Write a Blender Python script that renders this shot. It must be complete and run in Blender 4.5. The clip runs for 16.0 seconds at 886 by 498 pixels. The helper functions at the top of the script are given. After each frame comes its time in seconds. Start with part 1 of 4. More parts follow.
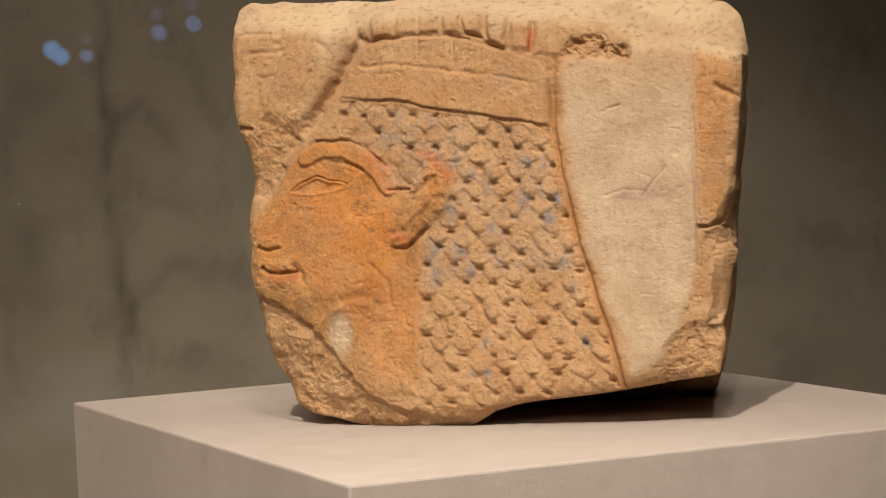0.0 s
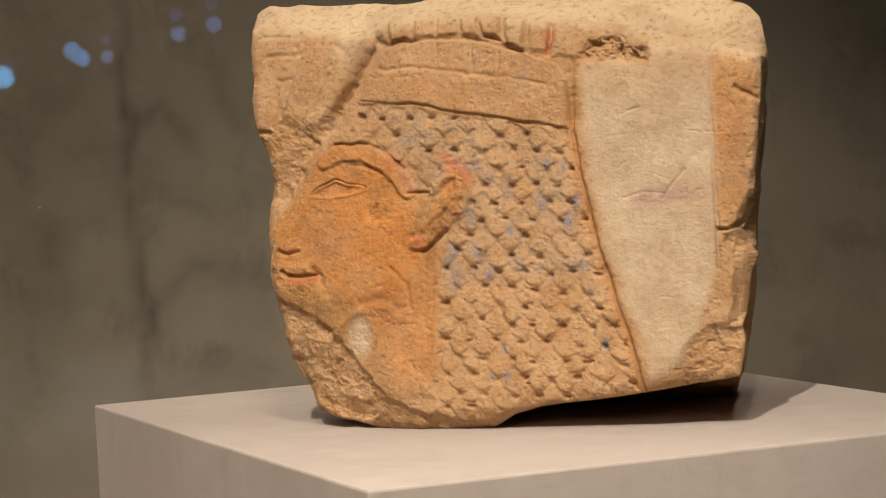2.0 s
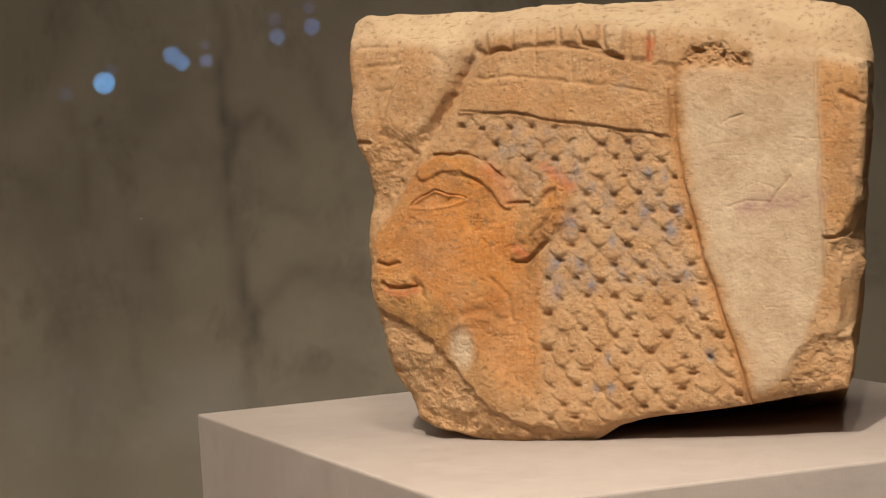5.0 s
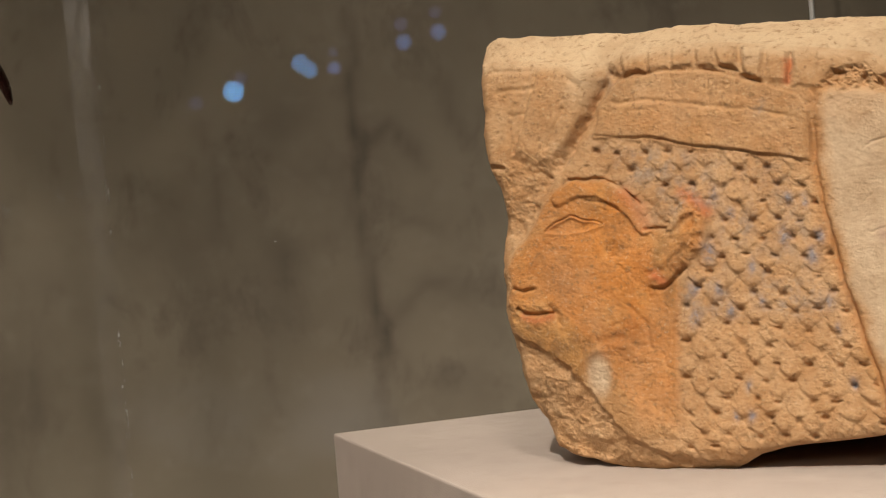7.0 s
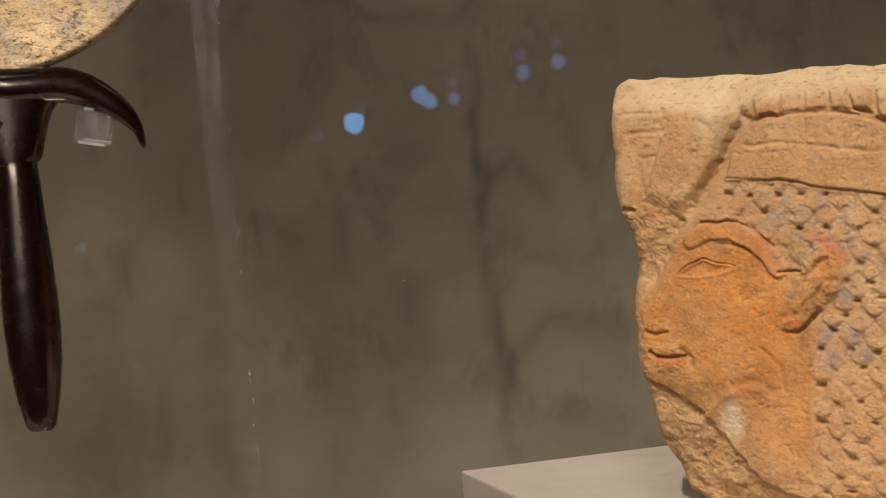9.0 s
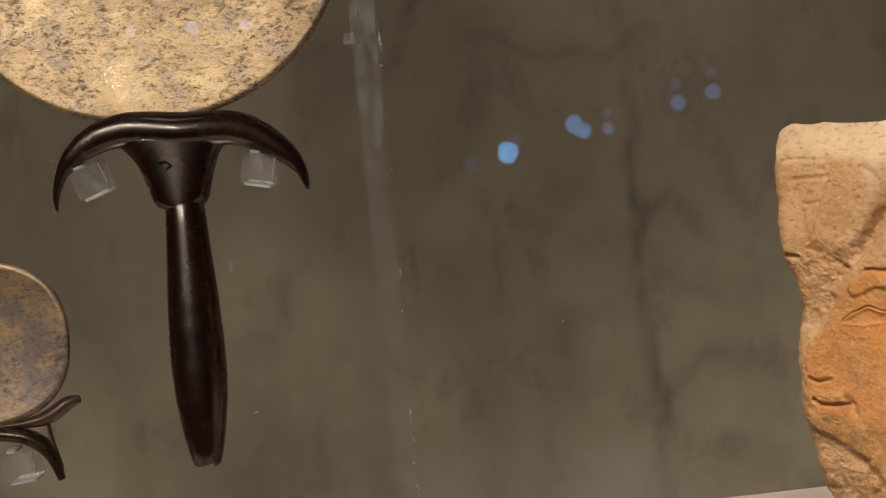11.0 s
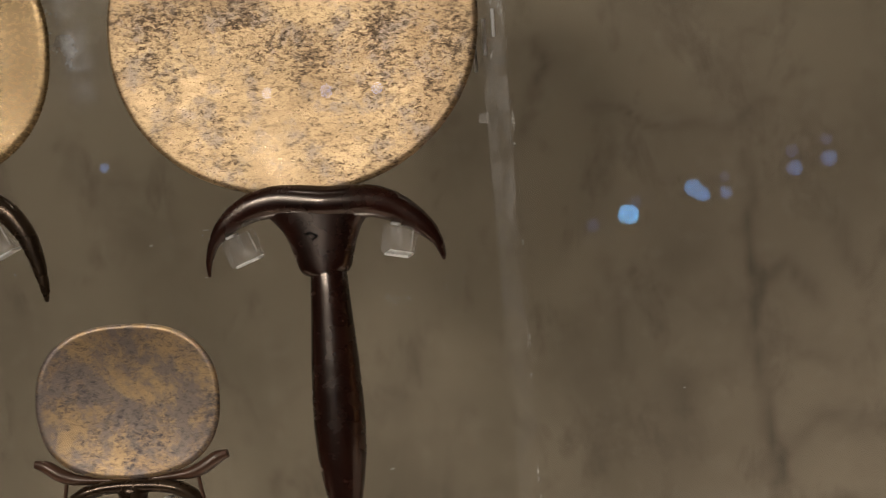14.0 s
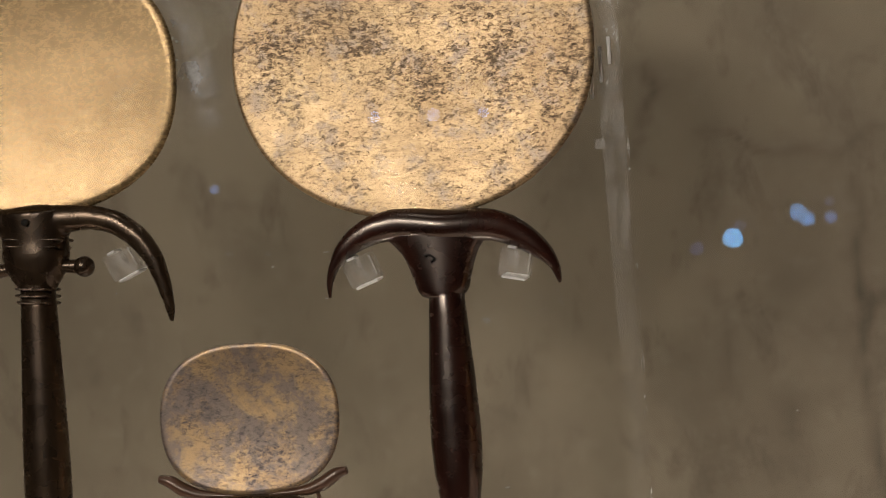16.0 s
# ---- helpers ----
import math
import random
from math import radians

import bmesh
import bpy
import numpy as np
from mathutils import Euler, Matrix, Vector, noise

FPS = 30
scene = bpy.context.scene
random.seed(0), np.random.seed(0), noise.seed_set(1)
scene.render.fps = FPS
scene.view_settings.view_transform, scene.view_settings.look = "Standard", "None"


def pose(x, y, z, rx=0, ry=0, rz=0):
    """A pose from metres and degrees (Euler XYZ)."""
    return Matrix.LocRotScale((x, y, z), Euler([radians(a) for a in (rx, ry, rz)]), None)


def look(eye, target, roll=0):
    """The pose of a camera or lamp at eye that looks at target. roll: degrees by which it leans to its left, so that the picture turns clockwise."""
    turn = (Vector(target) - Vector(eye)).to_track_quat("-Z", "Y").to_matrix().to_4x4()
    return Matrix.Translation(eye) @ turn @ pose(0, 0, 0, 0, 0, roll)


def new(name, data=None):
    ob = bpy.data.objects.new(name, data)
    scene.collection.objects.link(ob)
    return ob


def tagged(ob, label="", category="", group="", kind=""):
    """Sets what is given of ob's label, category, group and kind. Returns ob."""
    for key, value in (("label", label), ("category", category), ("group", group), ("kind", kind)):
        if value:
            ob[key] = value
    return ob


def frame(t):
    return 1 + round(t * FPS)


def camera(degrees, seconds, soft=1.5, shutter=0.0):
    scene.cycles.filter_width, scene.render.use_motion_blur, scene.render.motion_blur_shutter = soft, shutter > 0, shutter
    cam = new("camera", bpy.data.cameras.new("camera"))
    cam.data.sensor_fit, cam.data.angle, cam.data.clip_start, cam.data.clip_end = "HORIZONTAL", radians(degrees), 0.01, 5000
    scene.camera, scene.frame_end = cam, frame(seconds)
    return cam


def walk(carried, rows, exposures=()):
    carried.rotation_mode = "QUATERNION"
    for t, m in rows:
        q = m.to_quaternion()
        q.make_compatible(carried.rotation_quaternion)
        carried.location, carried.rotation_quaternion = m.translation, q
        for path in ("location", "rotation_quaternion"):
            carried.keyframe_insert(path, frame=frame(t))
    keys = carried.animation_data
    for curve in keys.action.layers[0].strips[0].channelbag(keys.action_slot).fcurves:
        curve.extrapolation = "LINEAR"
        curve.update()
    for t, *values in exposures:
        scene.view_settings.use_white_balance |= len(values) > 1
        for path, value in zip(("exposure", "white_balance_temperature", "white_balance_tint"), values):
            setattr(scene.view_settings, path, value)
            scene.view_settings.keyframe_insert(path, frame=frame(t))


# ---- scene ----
cam = camera(27.53, 16.0, soft=1.0, shutter=0.4)
ROWS = [
    (0.0, 0.0000, 0.0000, 1.3500, 88.339, 2.723, 0.000),
    (0.5, 0.0005, 0.0001, 1.3513, 88.249, 2.878, 0.137),
    (1.0, 0.0006, 0.0003, 1.3515, 88.269, 2.842, 0.239),
    (1.5, 0.0008, -0.0002, 1.3519, 88.261, 2.895, 0.382),
    (2.0, 0.0015, 0.0004, 1.3530, 88.215, 2.959, 0.709),
    (2.5, 0.0019, 0.0001, 1.3535, 88.219, 3.013, 1.037),
    (3.0, 0.0021, 0.0008, 1.3552, 88.186, 3.064, 1.673),
    (3.5, 0.0020, 0.0014, 1.3557, 88.212, 3.086, 2.119),
    (4.0, 0.0033, 0.0037, 1.3592, 88.014, 3.281, 2.745),
    (4.2, 0.0013, 0.0035, 1.3579, 88.174, 3.256, 2.871),
    (6.3, 0.0012, 0.0116, 1.3757, 87.437, 4.421, 6.277),
    (6.5, 0.0001, 0.0101, 1.3774, 87.405, 4.389, 6.624),
    (7.0, -0.0027, 0.0110, 1.3829, 87.419, 4.573, 7.701),
    (7.5, -0.0050, 0.0099, 1.3858, 87.595, 4.628, 8.450),
    (8.0, -0.0069, 0.0095, 1.3901, 87.805, 4.750, 9.535),
    (8.5, -0.0093, 0.0096, 1.3930, 87.946, 4.795, 10.223),
    (9.0, -0.0117, 0.0078, 1.3963, 88.058, 4.926, 11.018),
    (9.5, -0.0144, 0.0073, 1.4009, 88.233, 4.986, 12.341),
    (10.0, -0.0169, 0.0066, 1.4039, 88.391, 5.083, 13.189),
    (10.2, -0.0180, 0.0065, 1.4049, 88.501, 5.060, 13.629),
    (12.3, -0.0156, -0.0104, 1.4280, 88.835, 4.468, 17.701),
    (12.5, -0.0166, -0.0100, 1.4294, 88.981, 4.403, 17.842),
    (13.0, -0.0136, -0.0239, 1.4292, 89.509, 4.512, 18.160),
    (13.5, -0.0123, -0.0379, 1.4296, 89.742, 4.479, 18.323),
    (14.0, -0.0117, -0.0493, 1.4306, 90.014, 4.251, 18.979),
    (14.5, -0.0126, -0.0589, 1.4311, 90.396, 4.029, 20.071),
    (15.0, -0.0147, -0.0627, 1.4324, 90.524, 3.907, 20.631),
    (15.5, -0.0192, -0.0679, 1.4334, 90.697, 3.870, 21.185),
    (16.0, -0.0210, -0.0724, 1.4328, 90.851, 3.868, 21.606),
]
walk(cam, [(t, pose(x, y, z, rx, ry, rz)) for t, x, y, z, rx, ry, rz in ROWS], [(0.0, 0.04), (4.0, 0.0), (10.0, -0.05), (12.5, 0.0), (14.5, 0.24), (16.0, 0.38)])

# ---- light: spot lamps in the room and lid, and added fill strips ----
PLINTH_Z = 1.2618
LID_Z = 1.98
world = bpy.data.worlds.new("room_air")
world.use_nodes = True
world.node_tree.nodes["Background"].inputs[0].default_value = (1.0, 0.9, 0.8, 1)
world.node_tree.nodes["Background"].inputs[1].default_value = 0.02
scene.world = world


def spot(name, eye, target, watts, size, cone, colour=(1.0, 0.89, 0.76), blend=1.0):
    data = bpy.data.lights.new(name, "SPOT")
    data.energy, data.shadow_soft_size, data.spot_size, data.spot_blend = watts, size, radians(cone), blend
    data.color = colour
    ob = new(name, data)
    ob.matrix_world = look(eye, target)
    return ob



# track lamps in the room: three on the stone, two on the mirrors, one added wide wash; a small lamp sits in the lid
SPOTS = [
    ((-0.219, -0.344, 2.38), (0.02, 0.69, 1.32), 92.0, 0.010, 26),
    ((0.201, -0.336, 2.40), (0.02, 0.69, 1.32), 21.0, 0.010, 26),
    ((0.052, -0.233, 2.50), (0.02, 0.69, 1.32), 21.0, 0.010, 26),
    ((-0.95, -1.02, 2.24), (-0.42, 0.77, 1.48), 22.0, 0.060, 24),
    ((-0.42, -1.10, 2.02), (-0.36, 0.77, 1.42), 25.0, 0.080, 24),
    # unseen wash added to fill and even out the wall
    ((-0.85, -1.55, 2.25), (-0.20, 1.00, 1.20), 27.0, 0.300, 70),
    ((-0.42, 0.54, LID_Z - 0.03), (-0.42, 0.80, 1.30), 0.35, 0.008, 90),
]
for eye, target, watts, size, cone in SPOTS:
    spot("case_spot", eye, target, watts, size, cone)
# fill strips added unseen: one at the front of the lid, two behind the objects that wash the back wall
FILL_STRIPS = [
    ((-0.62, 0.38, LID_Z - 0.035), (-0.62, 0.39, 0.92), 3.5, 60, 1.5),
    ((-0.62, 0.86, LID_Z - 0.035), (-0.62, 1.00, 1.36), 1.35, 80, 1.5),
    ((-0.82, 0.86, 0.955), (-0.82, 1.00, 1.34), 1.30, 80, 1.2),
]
for eye, target, watts, wide, length in FILL_STRIPS:
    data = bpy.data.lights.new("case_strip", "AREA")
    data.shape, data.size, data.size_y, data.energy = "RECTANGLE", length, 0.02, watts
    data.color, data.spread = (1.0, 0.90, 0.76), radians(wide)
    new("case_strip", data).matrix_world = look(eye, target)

# ---- materials ----
TEX = "Object"


class Mat:
    """A node material with short hands for its nodes."""

    def __init__(self, name, roughness=0.6, metallic=0.0, colour=None):
        self.m = bpy.data.materials.new(name)
        self.m.use_nodes = True
        self.t = self.m.node_tree
        self.b = self.t.nodes["Principled BSDF"]
        self.b.inputs["Roughness"].default_value = roughness
        self.b.inputs["Metallic"].default_value = metallic
        if colour:
            self.b.inputs["Base Color"].default_value = (*colour, 1)
        self.c = self.t.nodes.new("ShaderNodeTexCoord").outputs[TEX]

    def link(self, a, b):
        self.t.links.new(a, b)

    def noise(self, scale, detail=4, rough=0.55, distort=0.0, stretch=None):
        n = self.t.nodes.new("ShaderNodeTexNoise")
        n.inputs["Scale"].default_value, n.inputs["Detail"].default_value = scale, detail
        n.inputs["Roughness"].default_value, n.inputs["Distortion"].default_value = rough, distort
        src = self.c
        if stretch:
            mp = self.t.nodes.new("ShaderNodeMapping")
            mp.inputs["Scale"].default_value = stretch
            self.link(self.c, mp.inputs[0])
            src = mp.outputs[0]
        self.link(src, n.inputs["Vector"])
        return n.outputs["Fac"]

    def ramp(self, fac, lo, hi, a=0.0, b=1.0):
        n = self.t.nodes.new("ShaderNodeMapRange")
        n.inputs["From Min"].default_value, n.inputs["From Max"].default_value = lo, hi
        n.inputs["To Min"].default_value, n.inputs["To Max"].default_value = a, b
        self.link(fac, n.inputs["Value"])
        return n.outputs["Result"]

    def mix(self, fac, a, b, mode="MIX"):
        n = self.t.nodes.new("ShaderNodeMix")
        n.data_type, n.blend_type = "RGBA", mode
        for sock, v in ((n.inputs[0], fac), (n.inputs[6], a), (n.inputs[7], b)):
            if isinstance(v, tuple):
                sock.default_value = (*v, 1)
            elif isinstance(v, (int, float)):
                sock.default_value = v
            else:
                self.link(v, sock)
        return n.outputs[2]

    def math(self, op, a, b=0.0):
        n = self.t.nodes.new("ShaderNodeMath")
        n.operation = op
        for sock, v in zip(n.inputs, (a, b)):
            if isinstance(v, (int, float)):
                sock.default_value = v
            else:
                self.link(v, sock)
        return n.outputs[0]

    def attr(self, name):
        n = self.t.nodes.new("ShaderNodeAttribute")
        n.attribute_name = name
        return n.outputs["Fac"]

    def colour(self, out):
        self.link(out, self.b.inputs["Base Color"])

    def rough(self, out):
        self.link(out, self.b.inputs["Roughness"])

    def bump(self, fac, strength, distance):
        n = self.t.nodes.new("ShaderNodeBump")
        n.inputs["Strength"].default_value, n.inputs["Distance"].default_value = strength, distance
        self.link(fac, n.inputs["Height"])
        if self.b.inputs["Normal"].is_linked:
            self.link(self.b.inputs["Normal"].links[0].from_socket, n.inputs["Normal"])
        self.link(n.outputs[0], self.b.inputs["Normal"])


def m_sandstone():
    k = Mat("painted_sandstone", 0.92)
    k.b.inputs["Specular IOR Level"].default_value = 0.15
    big, mid, fine = k.noise(14, 4), k.noise(70, 5, 0.65), k.noise(420, 4, 0.7)
    c = k.mix(k.ramp(big, 0.35, 0.65), (0.37, 0.200, 0.090), (0.47, 0.268, 0.128))
    c = k.mix(k.ramp(mid, 0.38, 0.66), c, (0.50, 0.315, 0.17))
    # ochre pigment, worn away in patches
    wear = k.ramp(k.noise(38, 5, 0.6), 0.30, 0.62, 0.35, 1.0)
    ochre = k.mix(k.ramp(k.noise(30, 4, 0.6), 0.36, 0.66), (0.38, 0.140, 0.034), (0.55, 0.225, 0.056))
    ochre = k.mix(k.ramp(k.noise(21, 5, 0.65, 0.7), 0.48, 0.62, 0.0, 0.65), ochre, (0.55, 0.320, 0.120))
    c = k.mix(k.math("MULTIPLY", k.attr("ochre"), wear), c, ochre)
    smudge = k.math("MULTIPLY", k.attr("ochre"), k.ramp(k.noise(26, 6, 0.7, 0.8), 0.50, 0.64, 0.0, 0.8))
    c = k.mix(smudge, c, (0.20, 0.105, 0.045))
    c = k.mix(k.math("MULTIPLY", k.attr("red"), 0.85), c, (0.47, 0.15, 0.06))
    # pale plaster and the clean break of the chip
    pale = k.mix(k.ramp(k.noise(55, 5, 0.6), 0.35, 0.68), (0.45, 0.325, 0.208), (0.56, 0.430, 0.295))
    c = k.mix(k.attr("pale"), c, pale)
    # cream over the top face, the upper rim and two raised spots
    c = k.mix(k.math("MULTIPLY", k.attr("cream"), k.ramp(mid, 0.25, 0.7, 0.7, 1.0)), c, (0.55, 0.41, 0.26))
    # traces of blue and grey paint
    c = k.mix(k.math("MULTIPLY", k.attr("grey"), k.ramp(k.noise(160, 4, 0.7), 0.42, 0.62, 0.0, 0.65)), c, (0.24, 0.205, 0.18))
    c = k.mix(k.math("MULTIPLY", k.attr("blue"), k.ramp(k.noise(300, 3, 0.7), 0.35, 0.55, 0.2, 0.95)), c, (0.12, 0.17, 0.25))
    c = k.mix(k.math("MULTIPLY", k.attr("plum"), k.ramp(mid, 0.35, 0.6)), c, (0.34, 0.20, 0.17))
    # old brown stains, then dark and light grains
    c = k.mix(k.ramp(k.noise(20, 6, 0.65, 0.8), 0.52, 0.70, 0.0, 0.45), c, (0.27, 0.145, 0.065))
    c = k.mix(k.math("MULTIPLY", k.ramp(fine, 0.54, 0.65, 0.0, 0.65), k.ramp(k.attr("pale"), 0.0, 1.0, 1.0, 0.35)), c, (0.22, 0.125, 0.06))
    c = k.mix(k.ramp(k.noise(800, 3, 0.75), 0.57, 0.68, 0.0, 0.32), c, (0.64, 0.51, 0.34))
    k.colour(c)
    k.bump(k.noise(1300, 4, 0.8), 0.55, 0.0007)
    k.bump(k.noise(420, 5, 0.70), 0.55, 0.0010)
    return k.m


def m_plinth():
    k = Mat("plinth_fabric", 0.9)
    k.b.inputs["Specular IOR Level"].default_value = 0.2
    c = k.mix(k.ramp(k.noise(9, 4), 0.35, 0.65), (0.400, 0.338, 0.298), (0.440, 0.374, 0.332))
    c = k.mix(k.ramp(k.noise(70, 5, 0.65), 0.48, 0.72, 0, 0.45), c, (0.34, 0.285, 0.245))
    c = k.mix(k.ramp(k.noise(260, 4, 0.7, 0, (1, 1, 2.5)), 0.54, 0.70, 0, 0.35), c, (0.30, 0.25, 0.21))
    c = k.mix(k.ramp(k.noise(40, 4, 0.6), 0.55, 0.75, 0, 0.4), c, (0.50, 0.43, 0.385))
    k.colour(c)
    k.bump(k.noise(900, 3, 0.6, 0, (1, 1, 0.3)), 0.30, 0.0004)
    k.bump(k.noise(420, 4, 0.7, 0, (0.5, 0.5, 1.3)), 0.25, 0.0005)
    k.bump(k.noise(110, 5, 0.65), 0.40, 0.0010)
    return k.m


def m_wall():
    k = Mat("mottled_wall_stone", 0.75)
    k.b.inputs["Specular IOR Level"].default_value = 0.2
    c = k.mix(k.ramp(k.noise(5, 3, 0.5, 0.2), 0.35, 0.65), (0.128, 0.108, 0.080), (0.168, 0.143, 0.107))
    c = k.mix(k.ramp(k.noise(13, 4, 0.6, 0.25), 0.50, 0.68, 0, 0.5), c, (0.100, 0.083, 0.062))
    c = k.mix(k.ramp(k.noise(30, 5, 0.65, 0.25, (1, 1, 0.6)), 0.53, 0.68, 0, 0.6), c, (0.084, 0.069, 0.053))
    c = k.mix(k.ramp(k.noise(60, 3, 0.6), 0.55, 0.75, 0, 0.35), c, (0.185, 0.160, 0.125))
    c = k.mix(k.math("MULTIPLY", k.attr("stain"), 0.72), c, (0.045, 0.036, 0.028))
    # pale milky reflections, painted into the wall colour
    c = k.mix(k.math("MULTIPLY", k.attr("wall_gleam"), 0.55), c, (0.20, 0.185, 0.17))
    k.colour(c)
    k.bump(k.noise(40, 4), 0.2, 0.002)
    return k.m


def m_plain(name, colour, rough=0.8, scale=30, vary=0.25, metallic=0.0):
    k = Mat(name, rough, metallic)
    dark = tuple(v * (1 - vary) for v in colour)
    k.colour(k.mix(k.ramp(k.noise(scale, 5), 0.35, 0.65), dark, colour))
    k.bump(k.noise(scale * 8, 3), 0.15, 0.0004)
    return k.m


def m_bronze_disc(name, light, mid, film, dark, spots, rough, top=0.0, film_amount=0.5, grain=48, brush=0.22):
    """Old copper alloy: polished gold ground, a thin grey film in patches, wormy dark pits and brushed lines."""
    k = Mat(name, rough, 0.55)
    big, cloud = k.noise(22, 5, 0.6, 0.5), k.noise(grain, 7, 0.72, 0.15)
    c = k.mix(k.ramp(big, 0.34, 0.66), light, mid)
    c = k.mix(k.ramp(k.noise(90, 5, 0.7, 0.2, (0.35, 1.5, 1)), 0.46, 0.70, 0, 0.55), c, tuple(v * 0.72 for v in mid))
    c = k.mix(k.ramp(cloud, 0.62 - 0.2 * film_amount, 0.74 - 0.2 * film_amount, 0, 0.85), c, film)
    sep = k.t.nodes.new("ShaderNodeSeparateXYZ")
    k.link(k.c, sep.inputs[0])
    lift = k.math("MULTIPLY", sep.outputs["Y"], top)
    worm = k.noise(430, 7, 0.80, 0.5, (0.65, 1.1, 1))
    both = k.math("ADD", k.math("ADD", k.math("MULTIPLY", worm, 0.72), k.math("MULTIPLY", k.noise(34, 4, 0.6, 0.3), 0.28)), lift)
    c = k.mix(k.ramp(both, 0.515 - spots, 0.630 - spots, 0, 0.95), c, dark)
    c = k.mix(k.ramp(k.noise(620, 4, 0.7, 0.5, (0.6, 1.2, 1)), 0.57, 0.66, 0, 0.35 + 2.0 * max(spots, 0)), c, tuple(v * 0.5 for v in dark))
    k.colour(c)
    k.rough(k.ramp(both, 0.40, 0.62, rough - 0.04, rough + 0.20))
    k.bump(k.noise(520, 4, 0.7, 0, (0.12, 1.4, 1)), brush, 0.0004)
    k.bump(worm, 0.22, 0.0006)
    return k.m


def m_dark_wood(name, a, b, rough, metal=0.0):
    k = Mat(name, rough, metal)
    k.b.inputs["Specular IOR Level"].default_value = 0.9
    k.b.inputs["Specular Tint"].default_value = (1.0, 0.88, 0.80, 1)
    k.b.inputs["Coat Weight"].default_value, k.b.inputs["Coat Roughness"].default_value = 0.25, rough * 0.9
    c = k.mix(k.ramp(k.noise(60, 5, 0.6, 0.3, (1, 0.12, 1)), 0.35, 0.68), a, b)
    c = k.mix(k.ramp(k.noise(140, 4, 0.7), 0.55, 0.75, 0, 0.3), c, tuple(v * 0.5 for v in a))
    k.colour(c)
    k.rough(k.ramp(k.noise(90, 4), 0.3, 0.7, rough - 0.05, rough + 0.06))
    k.bump(k.noise(300, 4, 0.6, 0, (1, 0.15, 1)), 0.05, 0.0002)
    return k.m


def m_pane(name, gloss=1.0, ior=1.5):
    """A thin sheet: clear straight through, with the gloss of glass."""
    k = Mat(name)
    t = k.t
    clear, shine = t.nodes.new("ShaderNodeBsdfTransparent"), t.nodes.new("ShaderNodeBsdfGlossy")
    clear.inputs[0].default_value = (0.99, 0.99, 0.985, 1)
    shine.inputs["Roughness"].default_value = 0.0
    fr, mx = t.nodes.new("ShaderNodeFresnel"), t.nodes.new("ShaderNodeMixShader")
    fr.inputs["IOR"].default_value = ior
    k.link(k.math("MULTIPLY", fr.outputs[0], gloss), mx.inputs[0])
    k.link(clear.outputs[0], mx.inputs[1])
    k.link(shine.outputs[0], mx.inputs[2])
    k.link(mx.outputs[0], t.nodes["Material Output"].inputs["Surface"])
    return k.m


def m_scuffed_edge(name, low, high, scale=60, start=0.35, full=0.75, fade=1.0):
    """The sawn edge of an acrylic sheet: milky, with scratches; also paints reflections into the pegs."""
    k = Mat(name, 0.35, colour=(0.72, 0.71, 0.70))
    t = k.t
    clear, mx = t.nodes.new("ShaderNodeBsdfTransparent"), t.nodes.new("ShaderNodeMixShader")
    sep = t.nodes.new("ShaderNodeSeparateXYZ")
    k.link(k.c, sep.inputs[0])
    thin = k.ramp(sep.outputs["Y"], -0.06, 0.14, fade, 1.0)
    k.link(k.math("MULTIPLY", thin, k.ramp(k.noise(scale, 6, 0.72, 0.4, (1.6, 0.6, 1)), start, full, low, high)), mx.inputs[0])
    k.link(clear.outputs[0], mx.inputs[1])
    k.link(k.b.outputs[0], mx.inputs[2])
    k.link(mx.outputs[0], t.nodes["Material Output"].inputs["Surface"])
    return k.m


def m_haze_patch():
    """A bluish reflection painted as a hazy patch, thinning out from its middle."""
    k = Mat("painted_haze", 0.8, colour=(0.74, 0.80, 0.90))
    t = k.t
    mp, gr = t.nodes.new("ShaderNodeMapping"), t.nodes.new("ShaderNodeTexGradient")
    mp.inputs["Scale"].default_value = (55, 22, 100)
    gr.gradient_type = "SPHERICAL"
    k.link(k.c, mp.inputs[0])
    k.link(mp.outputs[0], gr.inputs[0])
    clear, mx = t.nodes.new("ShaderNodeBsdfTransparent"), t.nodes.new("ShaderNodeMixShader")
    k.link(k.math("MULTIPLY", gr.outputs["Fac"], k.ramp(k.noise(60, 5, 0.7, 0.2), 0.40, 0.72, 0.0, 0.95)), mx.inputs[0])
    k.link(clear.outputs[0], mx.inputs[1])
    k.link(k.b.outputs[0], mx.inputs[2])
    k.link(mx.outputs[0], t.nodes["Material Output"].inputs["Surface"])
    return k.m


def m_glow(name, colour, strength):
    k = Mat(name, colour=(0, 0, 0))
    k.b.inputs["Emission Color"].default_value = (*colour, 1)
    k.b.inputs["Emission Strength"].default_value = strength
    return k.m


SANDSTONE, PLINTH, WALL = m_sandstone(), m_plinth(), m_wall()
CASE = m_plain("case_lining", (0.10, 0.085, 0.07))
ROOM = m_plain("room_plaster", (0.05, 0.045, 0.04))
GILT = m_bronze_disc("spotted_golden_bronze", (0.54, 0.390, 0.225), (0.34, 0.235, 0.128), (0.29, 0.235, 0.19), (0.095, 0.064, 0.038), 0.040, 0.31, 0.32, 0.60, 60)
PLAIN_BRONZE = m_bronze_disc("smooth_golden_bronze", (0.34, 0.235, 0.115), (0.28, 0.190, 0.088), (0.25, 0.185, 0.105), (0.08, 0.048, 0.024), -0.085, 0.20, 0.15, 0.15, 30, 0.06)
